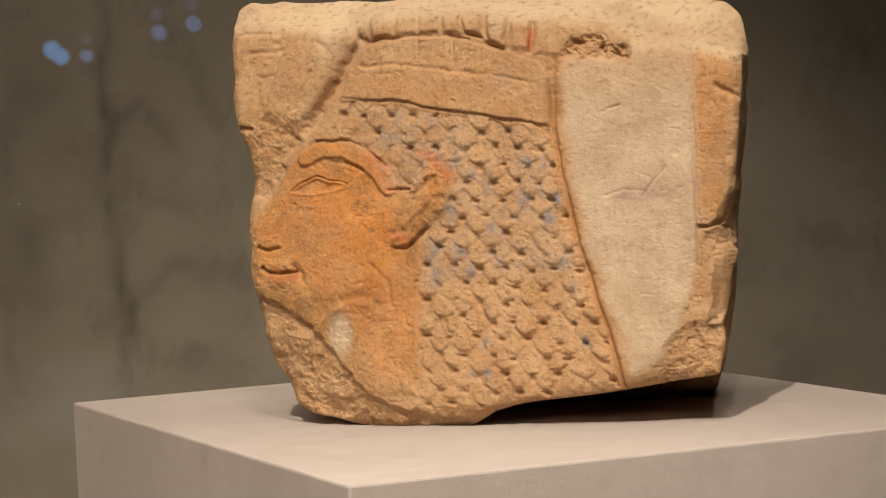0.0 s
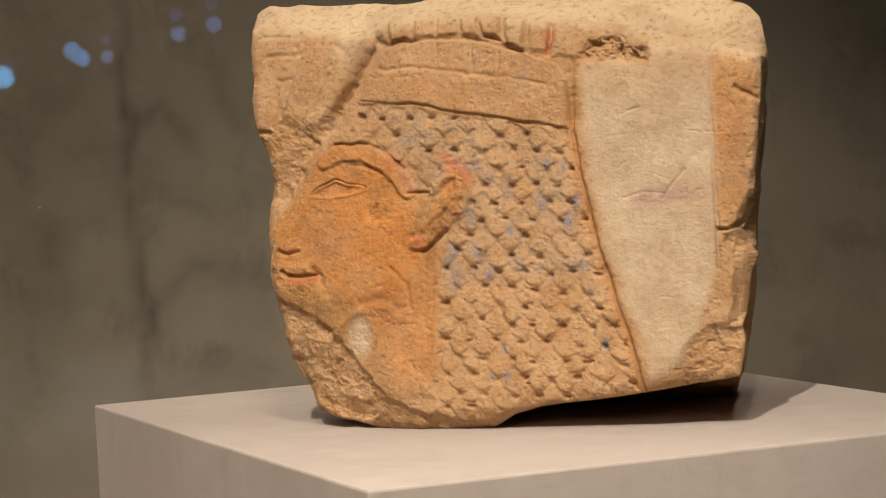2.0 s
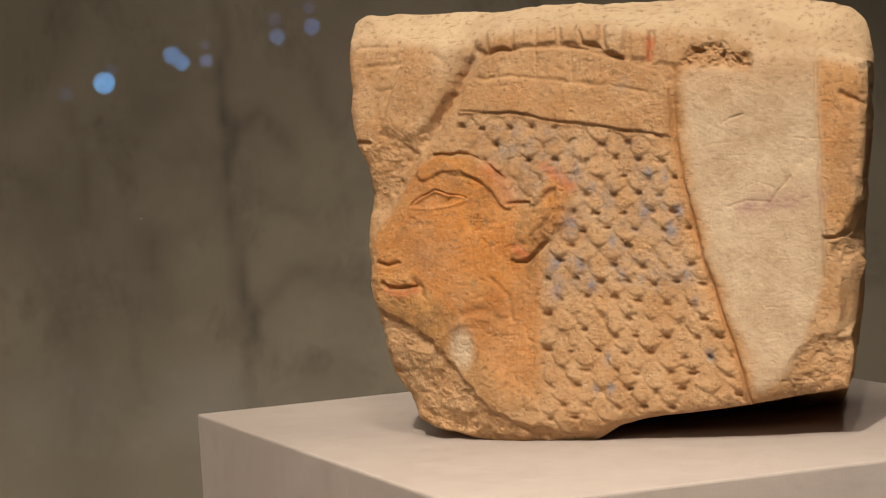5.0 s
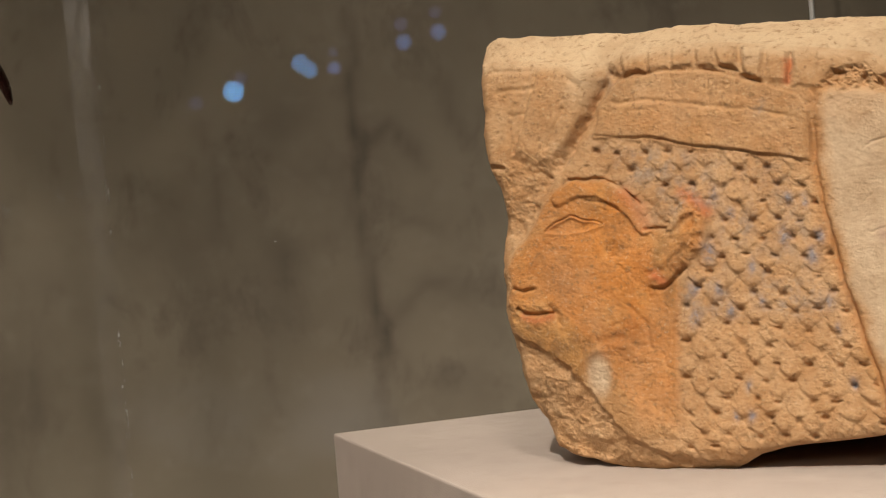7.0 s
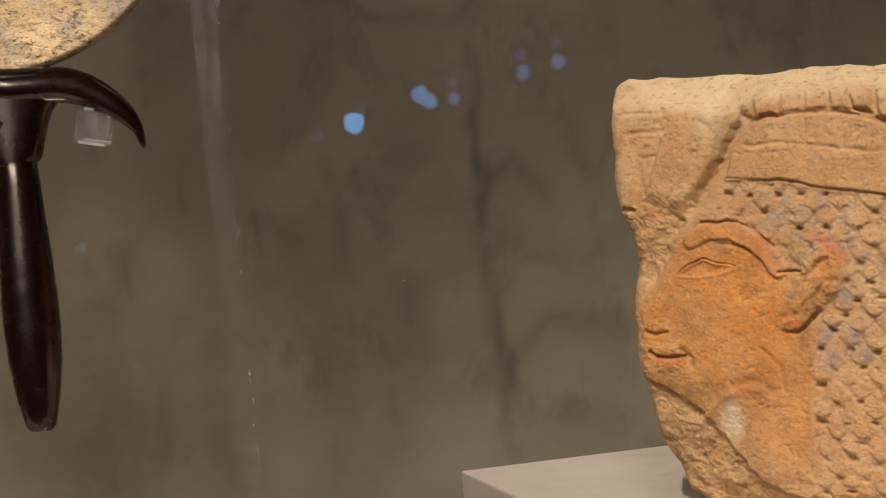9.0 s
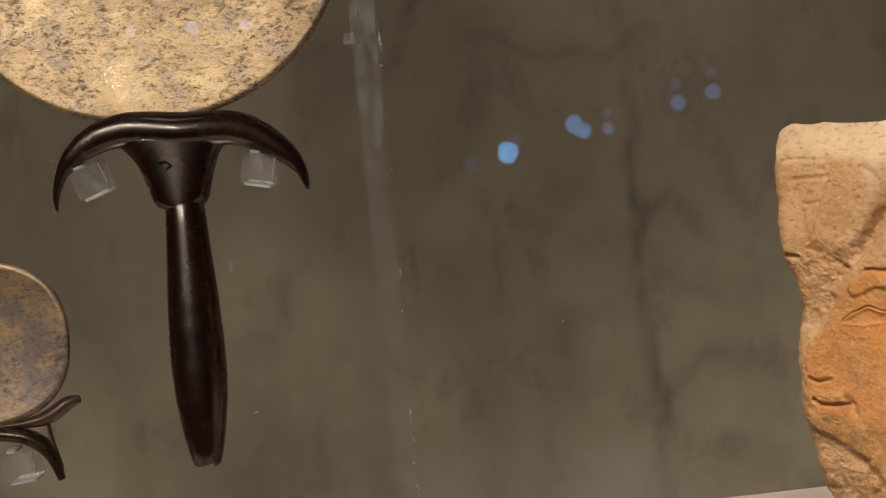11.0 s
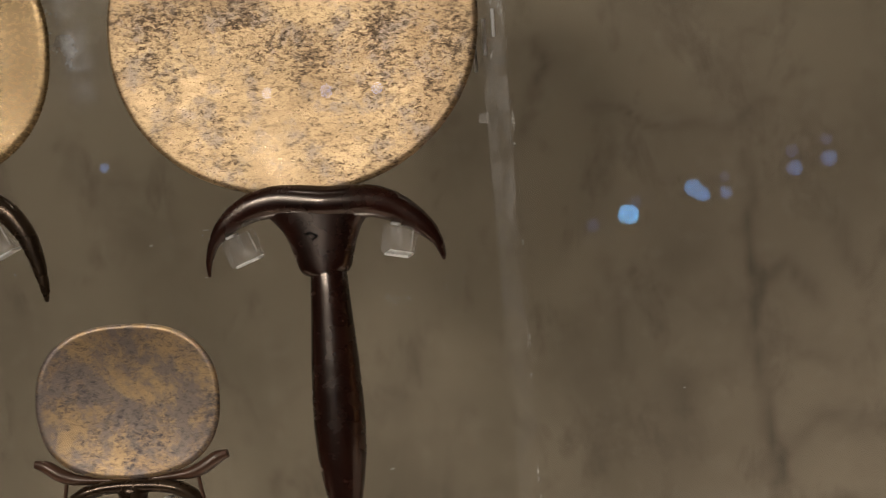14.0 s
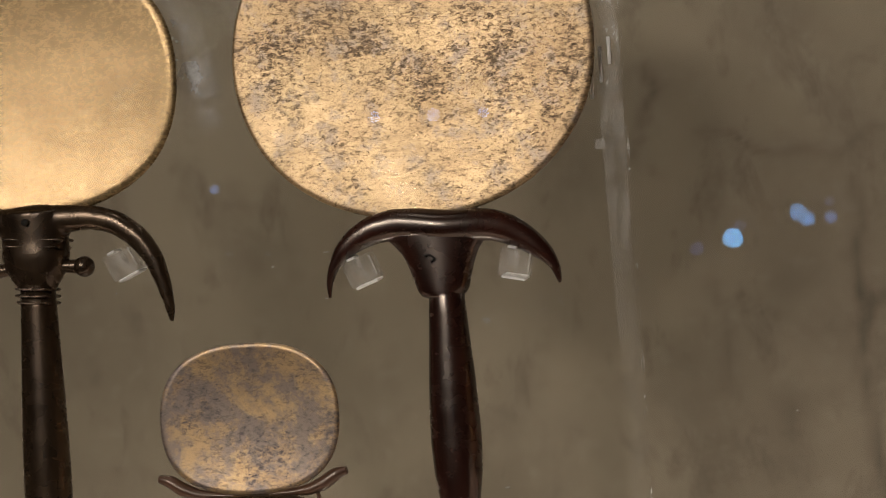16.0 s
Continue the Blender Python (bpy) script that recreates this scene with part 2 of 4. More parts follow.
GREY_BRONZE = m_bronze_disc("patinated_grey_bronze", (0.56, 0.39, 0.205), (0.42, 0.285, 0.165), (0.225, 0.192, 0.186), (0.11, 0.095, 0.098), 0.014, 0.34, -0.25, 0.98, 50)
EBONY = m_dark_wood("polished_dark_wood", (0.011, 0.0045, 0.0035), (0.036, 0.0100, 0.0062), 0.25)
DARK_BRONZE = m_dark_wood("dark_brown_bronze", (0.030, 0.018, 0.011), (0.090, 0.058, 0.034), 0.27, 0.6)
RED_WOOD = m_dark_wood("brown_carved_wood", (0.05, 0.024, 0.014), (0.11, 0.05, 0.03), 0.35)
PANE, EDGE = m_pane("case_glass"), m_scuffed_edge("sawn_acrylic_edge", 0.0, 0.75, 200, 0.56, 0.70)
SHEET = m_pane("clear_sheet", 0.10)
BEVEL = m_scuffed_edge("dull_acrylic_bevel", 0.04, 0.48, 130, 0.42, 0.72, 0.18)
# edge highlights and inner reflections of the pegs, painted milky
EDGE_GLEAM = m_scuffed_edge("edge_gleam_acrylic", 0.25, 0.8, 220)
CUBE_GLEAM = m_scuffed_edge("cube_gleam_acrylic", 0.0, 0.34, 110, 0.36, 0.66)
DARK_HOLE = m_plain("dark_hole", (0.004, 0.003, 0.002))
DUST = m_plain("pale_dust", (0.30, 0.29, 0.28))
# white for glints painted along the sheet's edge
GLINT_WHITE = m_plain("painted_glint", (0.9, 0.9, 0.92), 0.3)
# white that stands in for light gathered in the pegs
PEG_GLINT = m_plain("peg_glint_white", (0.92, 0.92, 0.93), 0.35)
WHITE_ROD = m_plain("pale_painted_rod", (0.62, 0.62, 0.60), 0.5)
HAZE_PATCH = m_haze_patch()
GLOWS = {1: m_glow("blue_white_lamp", (0.14, 0.52, 1.0), 13.0), 2: m_glow("blue_lamp", (0.15, 0.48, 1.0), 6.5), 3: m_glow("dim_blue_lamp", (0.20, 0.46, 1.0), 3.2), 4: m_glow("faint_blue_ghost", (0.30, 0.42, 1.0), 1.2)}



# ---- mesh helpers ----
def part(name, bm, material, parent=None, label="", smooth=True):
    me = bpy.data.meshes.new(name)
    bmesh.ops.recalc_face_normals(bm, faces=bm.faces)
    bm.to_mesh(me)
    bm.free()
    me.materials.append(material)
    if smooth:
        me.shade_smooth()
    ob = new(name, me)
    ob.parent = parent
    if label:
        ob["label"] = label
    return ob


def box(size, at=(0, 0, 0), bevel=0.0, segments=2):
    bm = bmesh.new()
    bmesh.ops.create_cube(bm, size=1, matrix=Matrix.Translation(at) @ Matrix.Diagonal((*size, 1)))
    if bevel:
        bmesh.ops.bevel(bm, geom=bm.edges[:], offset=bevel, segments=segments, affect="EDGES", profile=0.5)
    return bm


def smoothstep(a, b, x):
    t = np.clip((x - a) / (b - a), 0, 1)
    return t * t * (3 - 2 * t)


RNG = np.random.RandomState(7)
LATTICE = RNG.rand(256, 256)


def vnoise(x, y):
    xi, yi = np.floor(x).astype(int), np.floor(y).astype(int)
    fx, fy = x - xi, y - yi
    fx, fy = fx * fx * (3 - 2 * fx), fy * fy * (3 - 2 * fy)
    g = lambda i, j: LATTICE[(xi + i) % 256, (yi + j) % 256]
    return (g(0, 0) * (1 - fx) + g(1, 0) * fx) * (1 - fy) + (g(0, 1) * (1 - fx) + g(1, 1) * fx) * fy - 0.5


def fbm(x, y, scale, octaves=4, gain=0.5):
    out, amp = 0.0, 1.0
    for k in range(octaves):
        out = out + amp * vnoise(x * scale * 2 ** k + 17.3 * k, y * scale * 2 ** k + 5.1 * k)
        amp *= gain
    return out


def to_line(x, y, pts):
    """Distance to a polyline, and how far along it (0 to 1)."""
    best, along = np.full(x.shape, 1e9), np.zeros(x.shape)
    n = len(pts) - 1
    for k in range(n):
        (ax, ay), (bx, by) = pts[k], pts[k + 1]
        dx, dy = bx - ax, by - ay
        t = np.clip(((x - ax) * dx + (y - ay) * dy) / (dx * dx + dy * dy + 1e-9), 0, 1)
        d = np.hypot(x - ax - t * dx, y - ay - t * dy)
        along = np.where(d < best, (k + t) / n, along)
        best = np.minimum(best, d)
    return best, along


def to_area(x, y, pts):
    """Signed distance to a closed outline, negative inside."""
    d, _ = to_line(x, y, pts + pts[:1])
    inside = np.zeros(x.shape, bool)
    for (ax, ay), (bx, by) in zip(pts, pts[1:] + pts[:1]):
        cross = ((ay > y) != (by > y)) & (x < (bx - ax) * (y - ay) / ((by - ay) if by != ay else 1e-9) + ax)
        inside ^= cross
    return np.where(inside, -d, d)


def resample(pts, n):
    p = np.array(pts, float)
    s = np.r_[0, np.cumsum(np.hypot(*np.diff(p, axis=0).T))]
    t = np.linspace(0, s[-1], n)
    return np.stack([np.interp(t, s, p[:, 0]), np.interp(t, s, p[:, 1])], 1)


# ---- the setting: showcase and the dark room round it ----
WALL_Y, X0, X1, BASE_Z, GLASS_Y = 1.0, -1.5, 1.1, 0.92, 0.30


def build_back_wall():
    nx, nz = 521, 361
    x, z = np.meshgrid(np.linspace(X0, X1, nx), np.linspace(BASE_Z, LID_Z, nz))
    me = bpy.data.meshes.new("wall_back")
    verts = np.stack([x, np.full(x.shape, WALL_Y), z], -1).reshape(-1, 3)
    i = np.arange(nx * nz).reshape(nz, nx)
    faces = np.stack([i[:-1, :-1], i[:-1, 1:], i[1:, 1:], i[1:, :-1]], -1).reshape(-1, 4)
    back = verts[[0, nx - 1, nx * nz - 1, nx * (nz - 1)]] + (0, 0.06, 0)
    n = len(verts)
    f = faces.tolist() + [[n, n + 3, n + 2, n + 1], [0, n, n + 1, nx - 1], [nx * (nz - 1), nx * nz - 1, n + 2, n + 3]]
    me.from_pydata(np.vstack([verts, back]).tolist(), [], f)
    wx, wz = x + 0.007 * fbm(x, z, 38, 4), z + 0.007 * fbm(z, x, 38, 4)
    stain = np.zeros(x.shape)
    for pts, w, a in VEINS:
        d, s = to_line(wx, wz, pts)
        stain = np.maximum(stain, a * (0.75 * np.exp(-(d / (1.0 * w)) ** 2) + 0.22 * np.exp(-(d / (3.2 * w)) ** 2)) * (0.75 + 0.9 * (fbm(x, z, 45, 3) + 0.25)))
    for (bx, bz), (rx, rz), a in BLOTS:
        q = np.hypot((wx - bx) / rx, (wz - bz) / rz)
        stain = np.maximum(stain, a * np.exp(-q * q) * (0.7 + fbm(x, z, 60, 3)))
    at = me.attributes.new("stain", "FLOAT", "POINT")
    at.data.foreach_set("value", np.r_[np.clip(stain, 0, 1).ravel(), np.zeros(4)].astype(np.float32))
    wall_gleam = np.zeros(x.shape)
    for (bx, bz), (rx, rz), a in WALL_GLEAMS:
        q = np.hypot((wx - bx) / rx, (wz - bz) / rz)
        wall_gleam = np.maximum(wall_gleam, a * np.exp(-q ** 4) * (0.75 + fbm(x, z, 25, 3)))
    at = me.attributes.new("wall_gleam", "FLOAT", "POINT")
    at.data.foreach_set("value", np.r_[np.clip(wall_gleam, 0, 1).ravel(), np.zeros(4)].astype(np.float32))
    me.materials.append(WALL)
    me.shade_smooth()
    return tagged(new("wall_back", me), "mottled grey-brown stone back wall with dark veins", "wall", kind="structure")


VEINS = [
    ([(-0.184, 1.473), (-0.183, 1.442), (-0.184, 1.408), (-0.184, 1.376), (-0.184, 1.342), (-0.181, 1.316), (-0.178, 1.294), (-0.179, 1.272), (-0.182, 1.246)], 0.0032, 0.85),
    ([(-0.178, 1.294), (-0.165, 1.307), (-0.149, 1.319), (-0.139, 1.323)], 0.0034, 0.32),
    ([(-0.178, 1.294), (-0.171, 1.284), (-0.163, 1.272)], 0.0030, 0.25),
    ([(-0.181, 1.401), (-0.164, 1.411), (-0.153, 1.393), (-0.149, 1.383)], 0.0045, 0.55),
    ([(-0.183, 1.395), (-0.195, 1.386), (-0.204, 1.387)], 0.0040, 0.45),
    ([(-0.276, 1.418), (-0.265, 1.392), (-0.263, 1.366), (-0.262, 1.350)], 0.0035, 0.5),
    ([(-0.257, 1.409), (-0.242, 1.401), (-0.233, 1.393)], 0.0030, 0.5),
    ([(-0.234, 1.345), (-0.232, 1.326), (-0.230, 1.307)], 0.0080, 0.45),
    ([(-0.169, 1.350), (-0.153, 1.352), (-0.139, 1.352)], 0.0030, 0.25),
    ([(-0.131, 1.428), (-0.129, 1.412), (-0.121, 1.399)], 0.0045, 0.45),
    ([(-0.302, 1.552), (-0.300, 1.539), (-0.312, 1.517), (-0.320, 1.495)], 0.0040, 0.6),
    ([(-0.275, 1.507), (-0.249, 1.503), (-0.223, 1.493)], 0.0030, 0.6),
    ([(-0.223, 1.493), (-0.192, 1.486), (-0.165, 1.503)], 0.0030, 0.5),
    ([(-0.266, 1.406), (-0.241, 1.394), (-0.239, 1.372)], 0.0030, 0.4),
    ([(-0.264, 1.389), (-0.263, 1.366), (-0.265, 1.354)], 0.0050, 0.5),
    ([(-0.235, 1.339), (-0.233, 1.323), (-0.238, 1.307)], 0.0085, 0.35),
]
BLOTS = [
    ([(-0.196, 1.393)][0], (0.018, 0.012), 0.35),
    ([(-0.231, 1.332)][0], (0.014, 0.022), 0.35),
    ([(-0.364, 1.329)][0], (0.03, 0.02), 0.3),
    ([(-0.127, 1.319)][0], (0.012, 0.008), 0.4),
    ([(-0.141, 1.269)][0], (0.015, 0.010), 0.35),
    ([(-0.224, 1.404)][0], (0.02, 0.03), 0.35),
    ([(-0.235, 1.314)][0], (0.02, 0.04), 0.3),
    ([(0.195, 1.252)][0], (0.02, 0.02), 0.3),
    ([(-0.379, 1.333)][0], (0.03, 0.025), 0.3),
    ([(-0.195, 1.391)][0], (0.014, 0.012), 0.45),
]
# where milky reflections are painted on the wall: centre, size, strength
WALL_GLEAMS = [
    ([(-0.233, 1.243)][0], (0.075, 0.020), 0.7),
    ([(-0.232, 1.254)][0], (0.06, 0.022), 0.6),
    ([(-0.281, 1.256)][0], (0.05, 0.02), 0.5),
]
build_back_wall()


def slab(name, size, at, material, label):
    ob = part(name, box(size), material, smooth=False)
    ob.location = at
    return tagged(ob, label, name.split("_")[0], kind="structure")


MIDX, WIDE, DEEP = (X0 + X1) / 2, X1 - X0, WALL_Y - GLASS_Y
slab("wall_case_west", (0.04, DEEP, LID_Z - BASE_Z), (X0 - 0.02, (WALL_Y + GLASS_Y) / 2, (LID_Z + BASE_Z) / 2), CASE, "dark side wall of the showcase")
slab("wall_case_east", (0.04, DEEP, LID_Z - BASE_Z), (X1 + 0.02, (WALL_Y + GLASS_Y) / 2, (LID_Z + BASE_Z) / 2), CASE, "dark side wall of the showcase")
# floor kept pale like the plinth, to bounce lid light up the wall
slab("floor_case", (WIDE + 0.08, DEEP + 0.06, 0.05), (MIDX, (WALL_Y + GLASS_Y) / 2 + 0.03, BASE_Z - 0.025), PLINTH, "beige cloth-covered floor of the showcase")
slab("ceiling_case", (WIDE + 0.08, DEEP + 0.06, 0.05), (MIDX, (WALL_Y + GLASS_Y) / 2 + 0.03, LID_Z + 0.025), CASE, "dark lid of the showcase above the objects")
slab("wall_room_base", (WIDE + 0.08, 0.05, BASE_Z - 0.05), (MIDX, GLASS_Y + 0.03, (BASE_Z - 0.05) / 2), ROOM, "dark panel below the showcase")
slab("wall_room_head", (WIDE + 0.08, 0.05, 3.0 - LID_Z - 0.05), (MIDX, GLASS_Y + 0.03, (3.05 + LID_Z) / 2), ROOM, "dark panel above the showcase")
slab("floor", (7.0, 5.0, 0.1), (MIDX, -2.15, -0.05), ROOM, "dark museum floor")
slab("ceiling", (7.0, 5.0, 0.1), (MIDX, -2.15, 3.05), ROOM, "dark museum ceiling")
slab("wall_south", (7.0, 0.1, 3.0), (MIDX, -4.6, 1.5), ROOM, "dark plastered museum wall")
slab("wall_west", (0.1, 4.9, 3.0), (MIDX - 3.45, -2.1, 1.5), ROOM, "dark plastered museum wall")
slab("wall_east", (0.1, 4.9, 3.0), (MIDX + 3.45, -2.1, 1.5), ROOM, "dark plastered museum wall")
slab("wall_front_west", (2.1, 0.05, 3.0), (X0 - 1.09, GLASS_Y + 0.03, 1.5), ROOM, "dark plastered wall beside the showcase")
slab("wall_front_east", (2.1, 0.05, 3.0), (X1 + 1.09, GLASS_Y + 0.03, 1.5), ROOM, "dark plastered wall beside the showcase")

bm = bmesh.new()
bmesh.ops.create_grid(bm, x_segments=1, y_segments=1, size=0.5, matrix=Matrix.Translation((MIDX, GLASS_Y, (LID_Z + BASE_Z) / 2)) @ Matrix.Rotation(radians(90), 4, "X") @ Matrix.Diagonal((WIDE, LID_Z - BASE_Z, 1, 1)))
glass = part("window_case", bm, PANE, smooth=False)
glass.visible_shadow = False
tagged(glass, "clear glass front pane of the showcase", "glass", kind="structure")

# lamps of the room that show in the glass pane, with faint ones added as ghost reflections
LAMPS = [
    (-0.306, 1.446, 0.0074, 1), (-0.258, 1.461, 0.0062, 2), (-0.252, 1.456, 0.0056, 2), (-0.186, 1.469, 0.0055, 3),
    (-0.162, 1.474, 0.0055, 3), (-0.235, 1.456, 0.0045, 3), (-0.235, 1.467, 0.0036, 4), (-0.187, 1.481, 0.0046, 4),
    (-0.163, 1.487, 0.0042, 4), (-0.300, 1.455, 0.0040, 4), (-0.333, 1.440, 0.0050, 4), (-0.726, 1.515, 0.0040, 3),
    (-0.581, 1.560, 0.0043, 3), (-0.532, 1.557, 0.0051, 3), (-0.491, 1.555, 0.0043, 3),
]
for lx, lz, r, dim in LAMPS:
    lamp = new("pendant_lamp")
    lamp.location = (lx, 2 * GLASS_Y - 1.22, lz)
    tagged(lamp, "small round blue-white lamp, or its added ghost image, hanging on a thin dark cord", "lamp", "lamps of the room")
    bm = bmesh.new()
    bmesh.ops.create_uvsphere(bm, u_segments=20, v_segments=10, radius=r)
    part("bulb", bm, GLOWS[dim], lamp)
    bm = bmesh.new()
    bmesh.ops.create_cone(bm, cap_ends=True, segments=8, radius1=0.0012, radius2=0.0012, depth=3.0 - lz - r, matrix=Matrix.Translation((0, 0, r + (3.0 - lz - r) / 2)))
    part("cord", bm, ROOM, lamp)


# track lamps that carry the room's spots, on stems from the ceiling
def build_track_lamp(eye, target):
    e, q = Vector(eye), (Vector(target) - Vector(eye)).normalized()
    root = new("track_lamp")
    root.location = e - q * 0.30
    tagged(root, "unseen black cylindrical track lamp on a stem from the ceiling", "lamp", "track lamps")
    bm = bmesh.new()
    turn = q.to_track_quat("Z", "Y").to_matrix().to_4x4()
    bmesh.ops.create_cone(bm, cap_ends=False, segments=24, radius1=0.03, radius2=0.036, depth=0.12, matrix=Matrix.Translation(-q * 0.02) @ turn)
    part("housing", bm, ROOM, root)
    bm = bmesh.new()
    bmesh.ops.create_cone(bm, cap_ends=True, segments=24, radius1=0.03, radius2=0.03, depth=0.006, matrix=Matrix.Translation(-q * 0.078) @ turn)
    part("back_cap", bm, ROOM, root)
    top = 3.0 - root.location.z
    bm = bmesh.new()
    bmesh.ops.create_cone(bm, cap_ends=True, segments=12, radius1=0.006, radius2=0.006, depth=top, matrix=Matrix.Translation((0, 0, top / 2)))
    part("stem", bm, ROOM, root)


# the sixth housing belongs to the added wash
for eye, target, *_ in SPOTS[:6]:
    build_track_lamp(eye, target)


def build_fill_fixture(eye, length):
    """An open channel behind an added, unseen strip lamp, resting on the lid or on the floor of the case."""
    up = eye[2] < 1.4
    root = new("strip_light")
    root.location = (eye[0], eye[1], BASE_Z if up else LID_Z)
    tagged(root, "added unseen fill light strip along the showcase, slim grey metal", "lamp", "light strips of the case")
    sign, depth = (1, eye[2] - BASE_Z) if up else (-1, LID_Z - eye[2])
    part("base_plate", box((length + 0.02, 0.030, 0.006), (0, 0, sign * 0.003), 0.001, 1), CASE, root, smooth=False)
    for side in (-0.0165, 0.0165):
        part("side_rail", box((length + 0.02, 0.003, depth * 0.8), (0, side, sign * depth * 0.4), 0.0008, 1), CASE, root, smooth=False)


# housings for the added fill strips, out of view
for eye, _, _, _, length in FILL_STRIPS:
    build_fill_fixture(eye, length)


# ---- plinth ----
def build_plinth():
    """A cloth-covered block, a little out of square, with softly rounded edges."""
    foot = [(-0.0336, 0.5592), (0.2039, 0.6527), (0.0807, 0.9657), (-0.1779, 0.8452)]
    cx, cy = sum(p[0] for p in foot) / 4, sum(p[1] for p in foot) / 4
    bm = bmesh.new()
    low = [bm.verts.new((px - cx, py - cy, 0)) for px, py in foot]
    high = [bm.verts.new((px - cx, py - cy, PLINTH_Z - BASE_Z)) for px, py in foot]
    bm.faces.new(low[::-1])
    bm.faces.new(high)
    for k in range(4):
        bm.faces.new((low[k], low[(k + 1) % 4], high[(k + 1) % 4], high[k]))
    bmesh.ops.bevel(bm, geom=bm.edges[:], offset=0.0010, segments=2, affect="EDGES", profile=0.5)
    ob = part("plinth", bm, PLINTH, smooth=False)
    ob.location = (cx, cy, BASE_Z)
    return tagged(ob, "beige cloth-covered square display plinth carrying the relief", "plinth")


build_plinth()


# ---- the carved stone ----
STONE_AT = Matrix(((0.9430, 0.0367, -0.3308, 0.0), (-0.3328, 0.1041, -0.9372, 0.6858), (0.0, 0.9939, 0.1104, 1.264), (0, 0, 0, 1)))
TOP = [(-94.0, 160.0), (-87.1, 160.4), (-72.1, 159.0), (-57.3, 157.9), (-46.3, 156.8), (-35.4, 157.8), (-25.8, 159.5), (-13.9, 159.7), (0.1, 159.0), (11.7, 158.1), (23.1, 155.8), (34.4, 154.1), (47.8, 152.1), (61.0, 149.4), (69.6, 144.8), (78.2, 142.0), (88.9, 141.7), (99.4, 139.2), (112.3, 134.9)]
BOTTOM = [(-70.4, 6.9), (-62.5, 3.6), (-52.8, 1.8), (-41.9, -0.9), (-27.6, -2.8), (-12.0, -3.1), (1.8, -2.4), (8.7, 0.6), (15.5, 4.4), (24.6, 6.8), (33.5, 8.1), (42.4, 8.9), (53.4, 10.1), (64.2, 11.5), (75.0, 13.3), (85.6, 15.2), (94.1, 16.2), (101.0, 17.4)]
LEFT = [(-95.0, 160.5), (-96.0, 154.3), (-95.0, 146.0), (-94.3, 139.0), (-95.5, 132.2), (-94.3, 124.0), (-92.8, 117.7), (-88.8, 110.5), (-86.0, 101.7), (-85.3, 97.0), (-87.3, 88.0), (-88.3, 81.2), (-86.6, 69.7), (-86.9, 60.6), (-84.7, 53.3)] + [(-84.7, 46.0), (-83.3, 35.7), (-81.3, 26.1), (-76.8, 17.9)] + [(-72.4, 10.0), (-70.4, 6.9)]
RIGHT = [(112.3, 134.9), (112.1, 122.8), (111.0, 112.4), (110.4, 104.1), (109.6, 97.9), (108.3, 85.5), (106.0, 77.2), (103.2, 71.1), (106.2, 64.8), (108.2, 62.7), (105.9, 54.5), (104.7, 44.2), (103.0, 35.0), (103.7, 29.8), (102.4, 23.0), (101.0, 17.4)]
BACK = [(-99.5, 169.8), (-94.0, 173.1), (-74.8, 171.8), (-54.6, 171.1), (-34.8, 169.7), (-15.3, 169.5), (6.1, 168.6), (29.5, 167.6), (52.3, 166.1), (74.7, 163.8), (92.2, 160.6), (104.0, 157.2), (108.8, 151.4), (111.1, 140.5), (111.2, 125.4), (110.0, 110.5), (107.9, 95.7), (106.8, 83.0), (105.2, 68.2), (105.9, 63.9), (103.9, 51.3), (102.0, 38.6), (100.8, 27.0), (97.7, 20.1), (82.7, 16.9), (60.8, 13.3), (38.4, 10.5), (15.7, 8.1), (1.7, 3.8), (-17.1, 1.7), (-55.7, 7.7), (-71.8, 12.8), (-80.5, 20.9), (-84.2, 31.3), (-88.0, 47.6), (-90.0, 56.9), (-91.5, 70.9), (-92.5, 82.6), (-90.9, 96.5), (-92.9, 106.0), (-96.5, 114.4), (-99.6, 125.2), (-99.0, 139.3), (-100.0, 151.3), (-101.1, 160.9)]


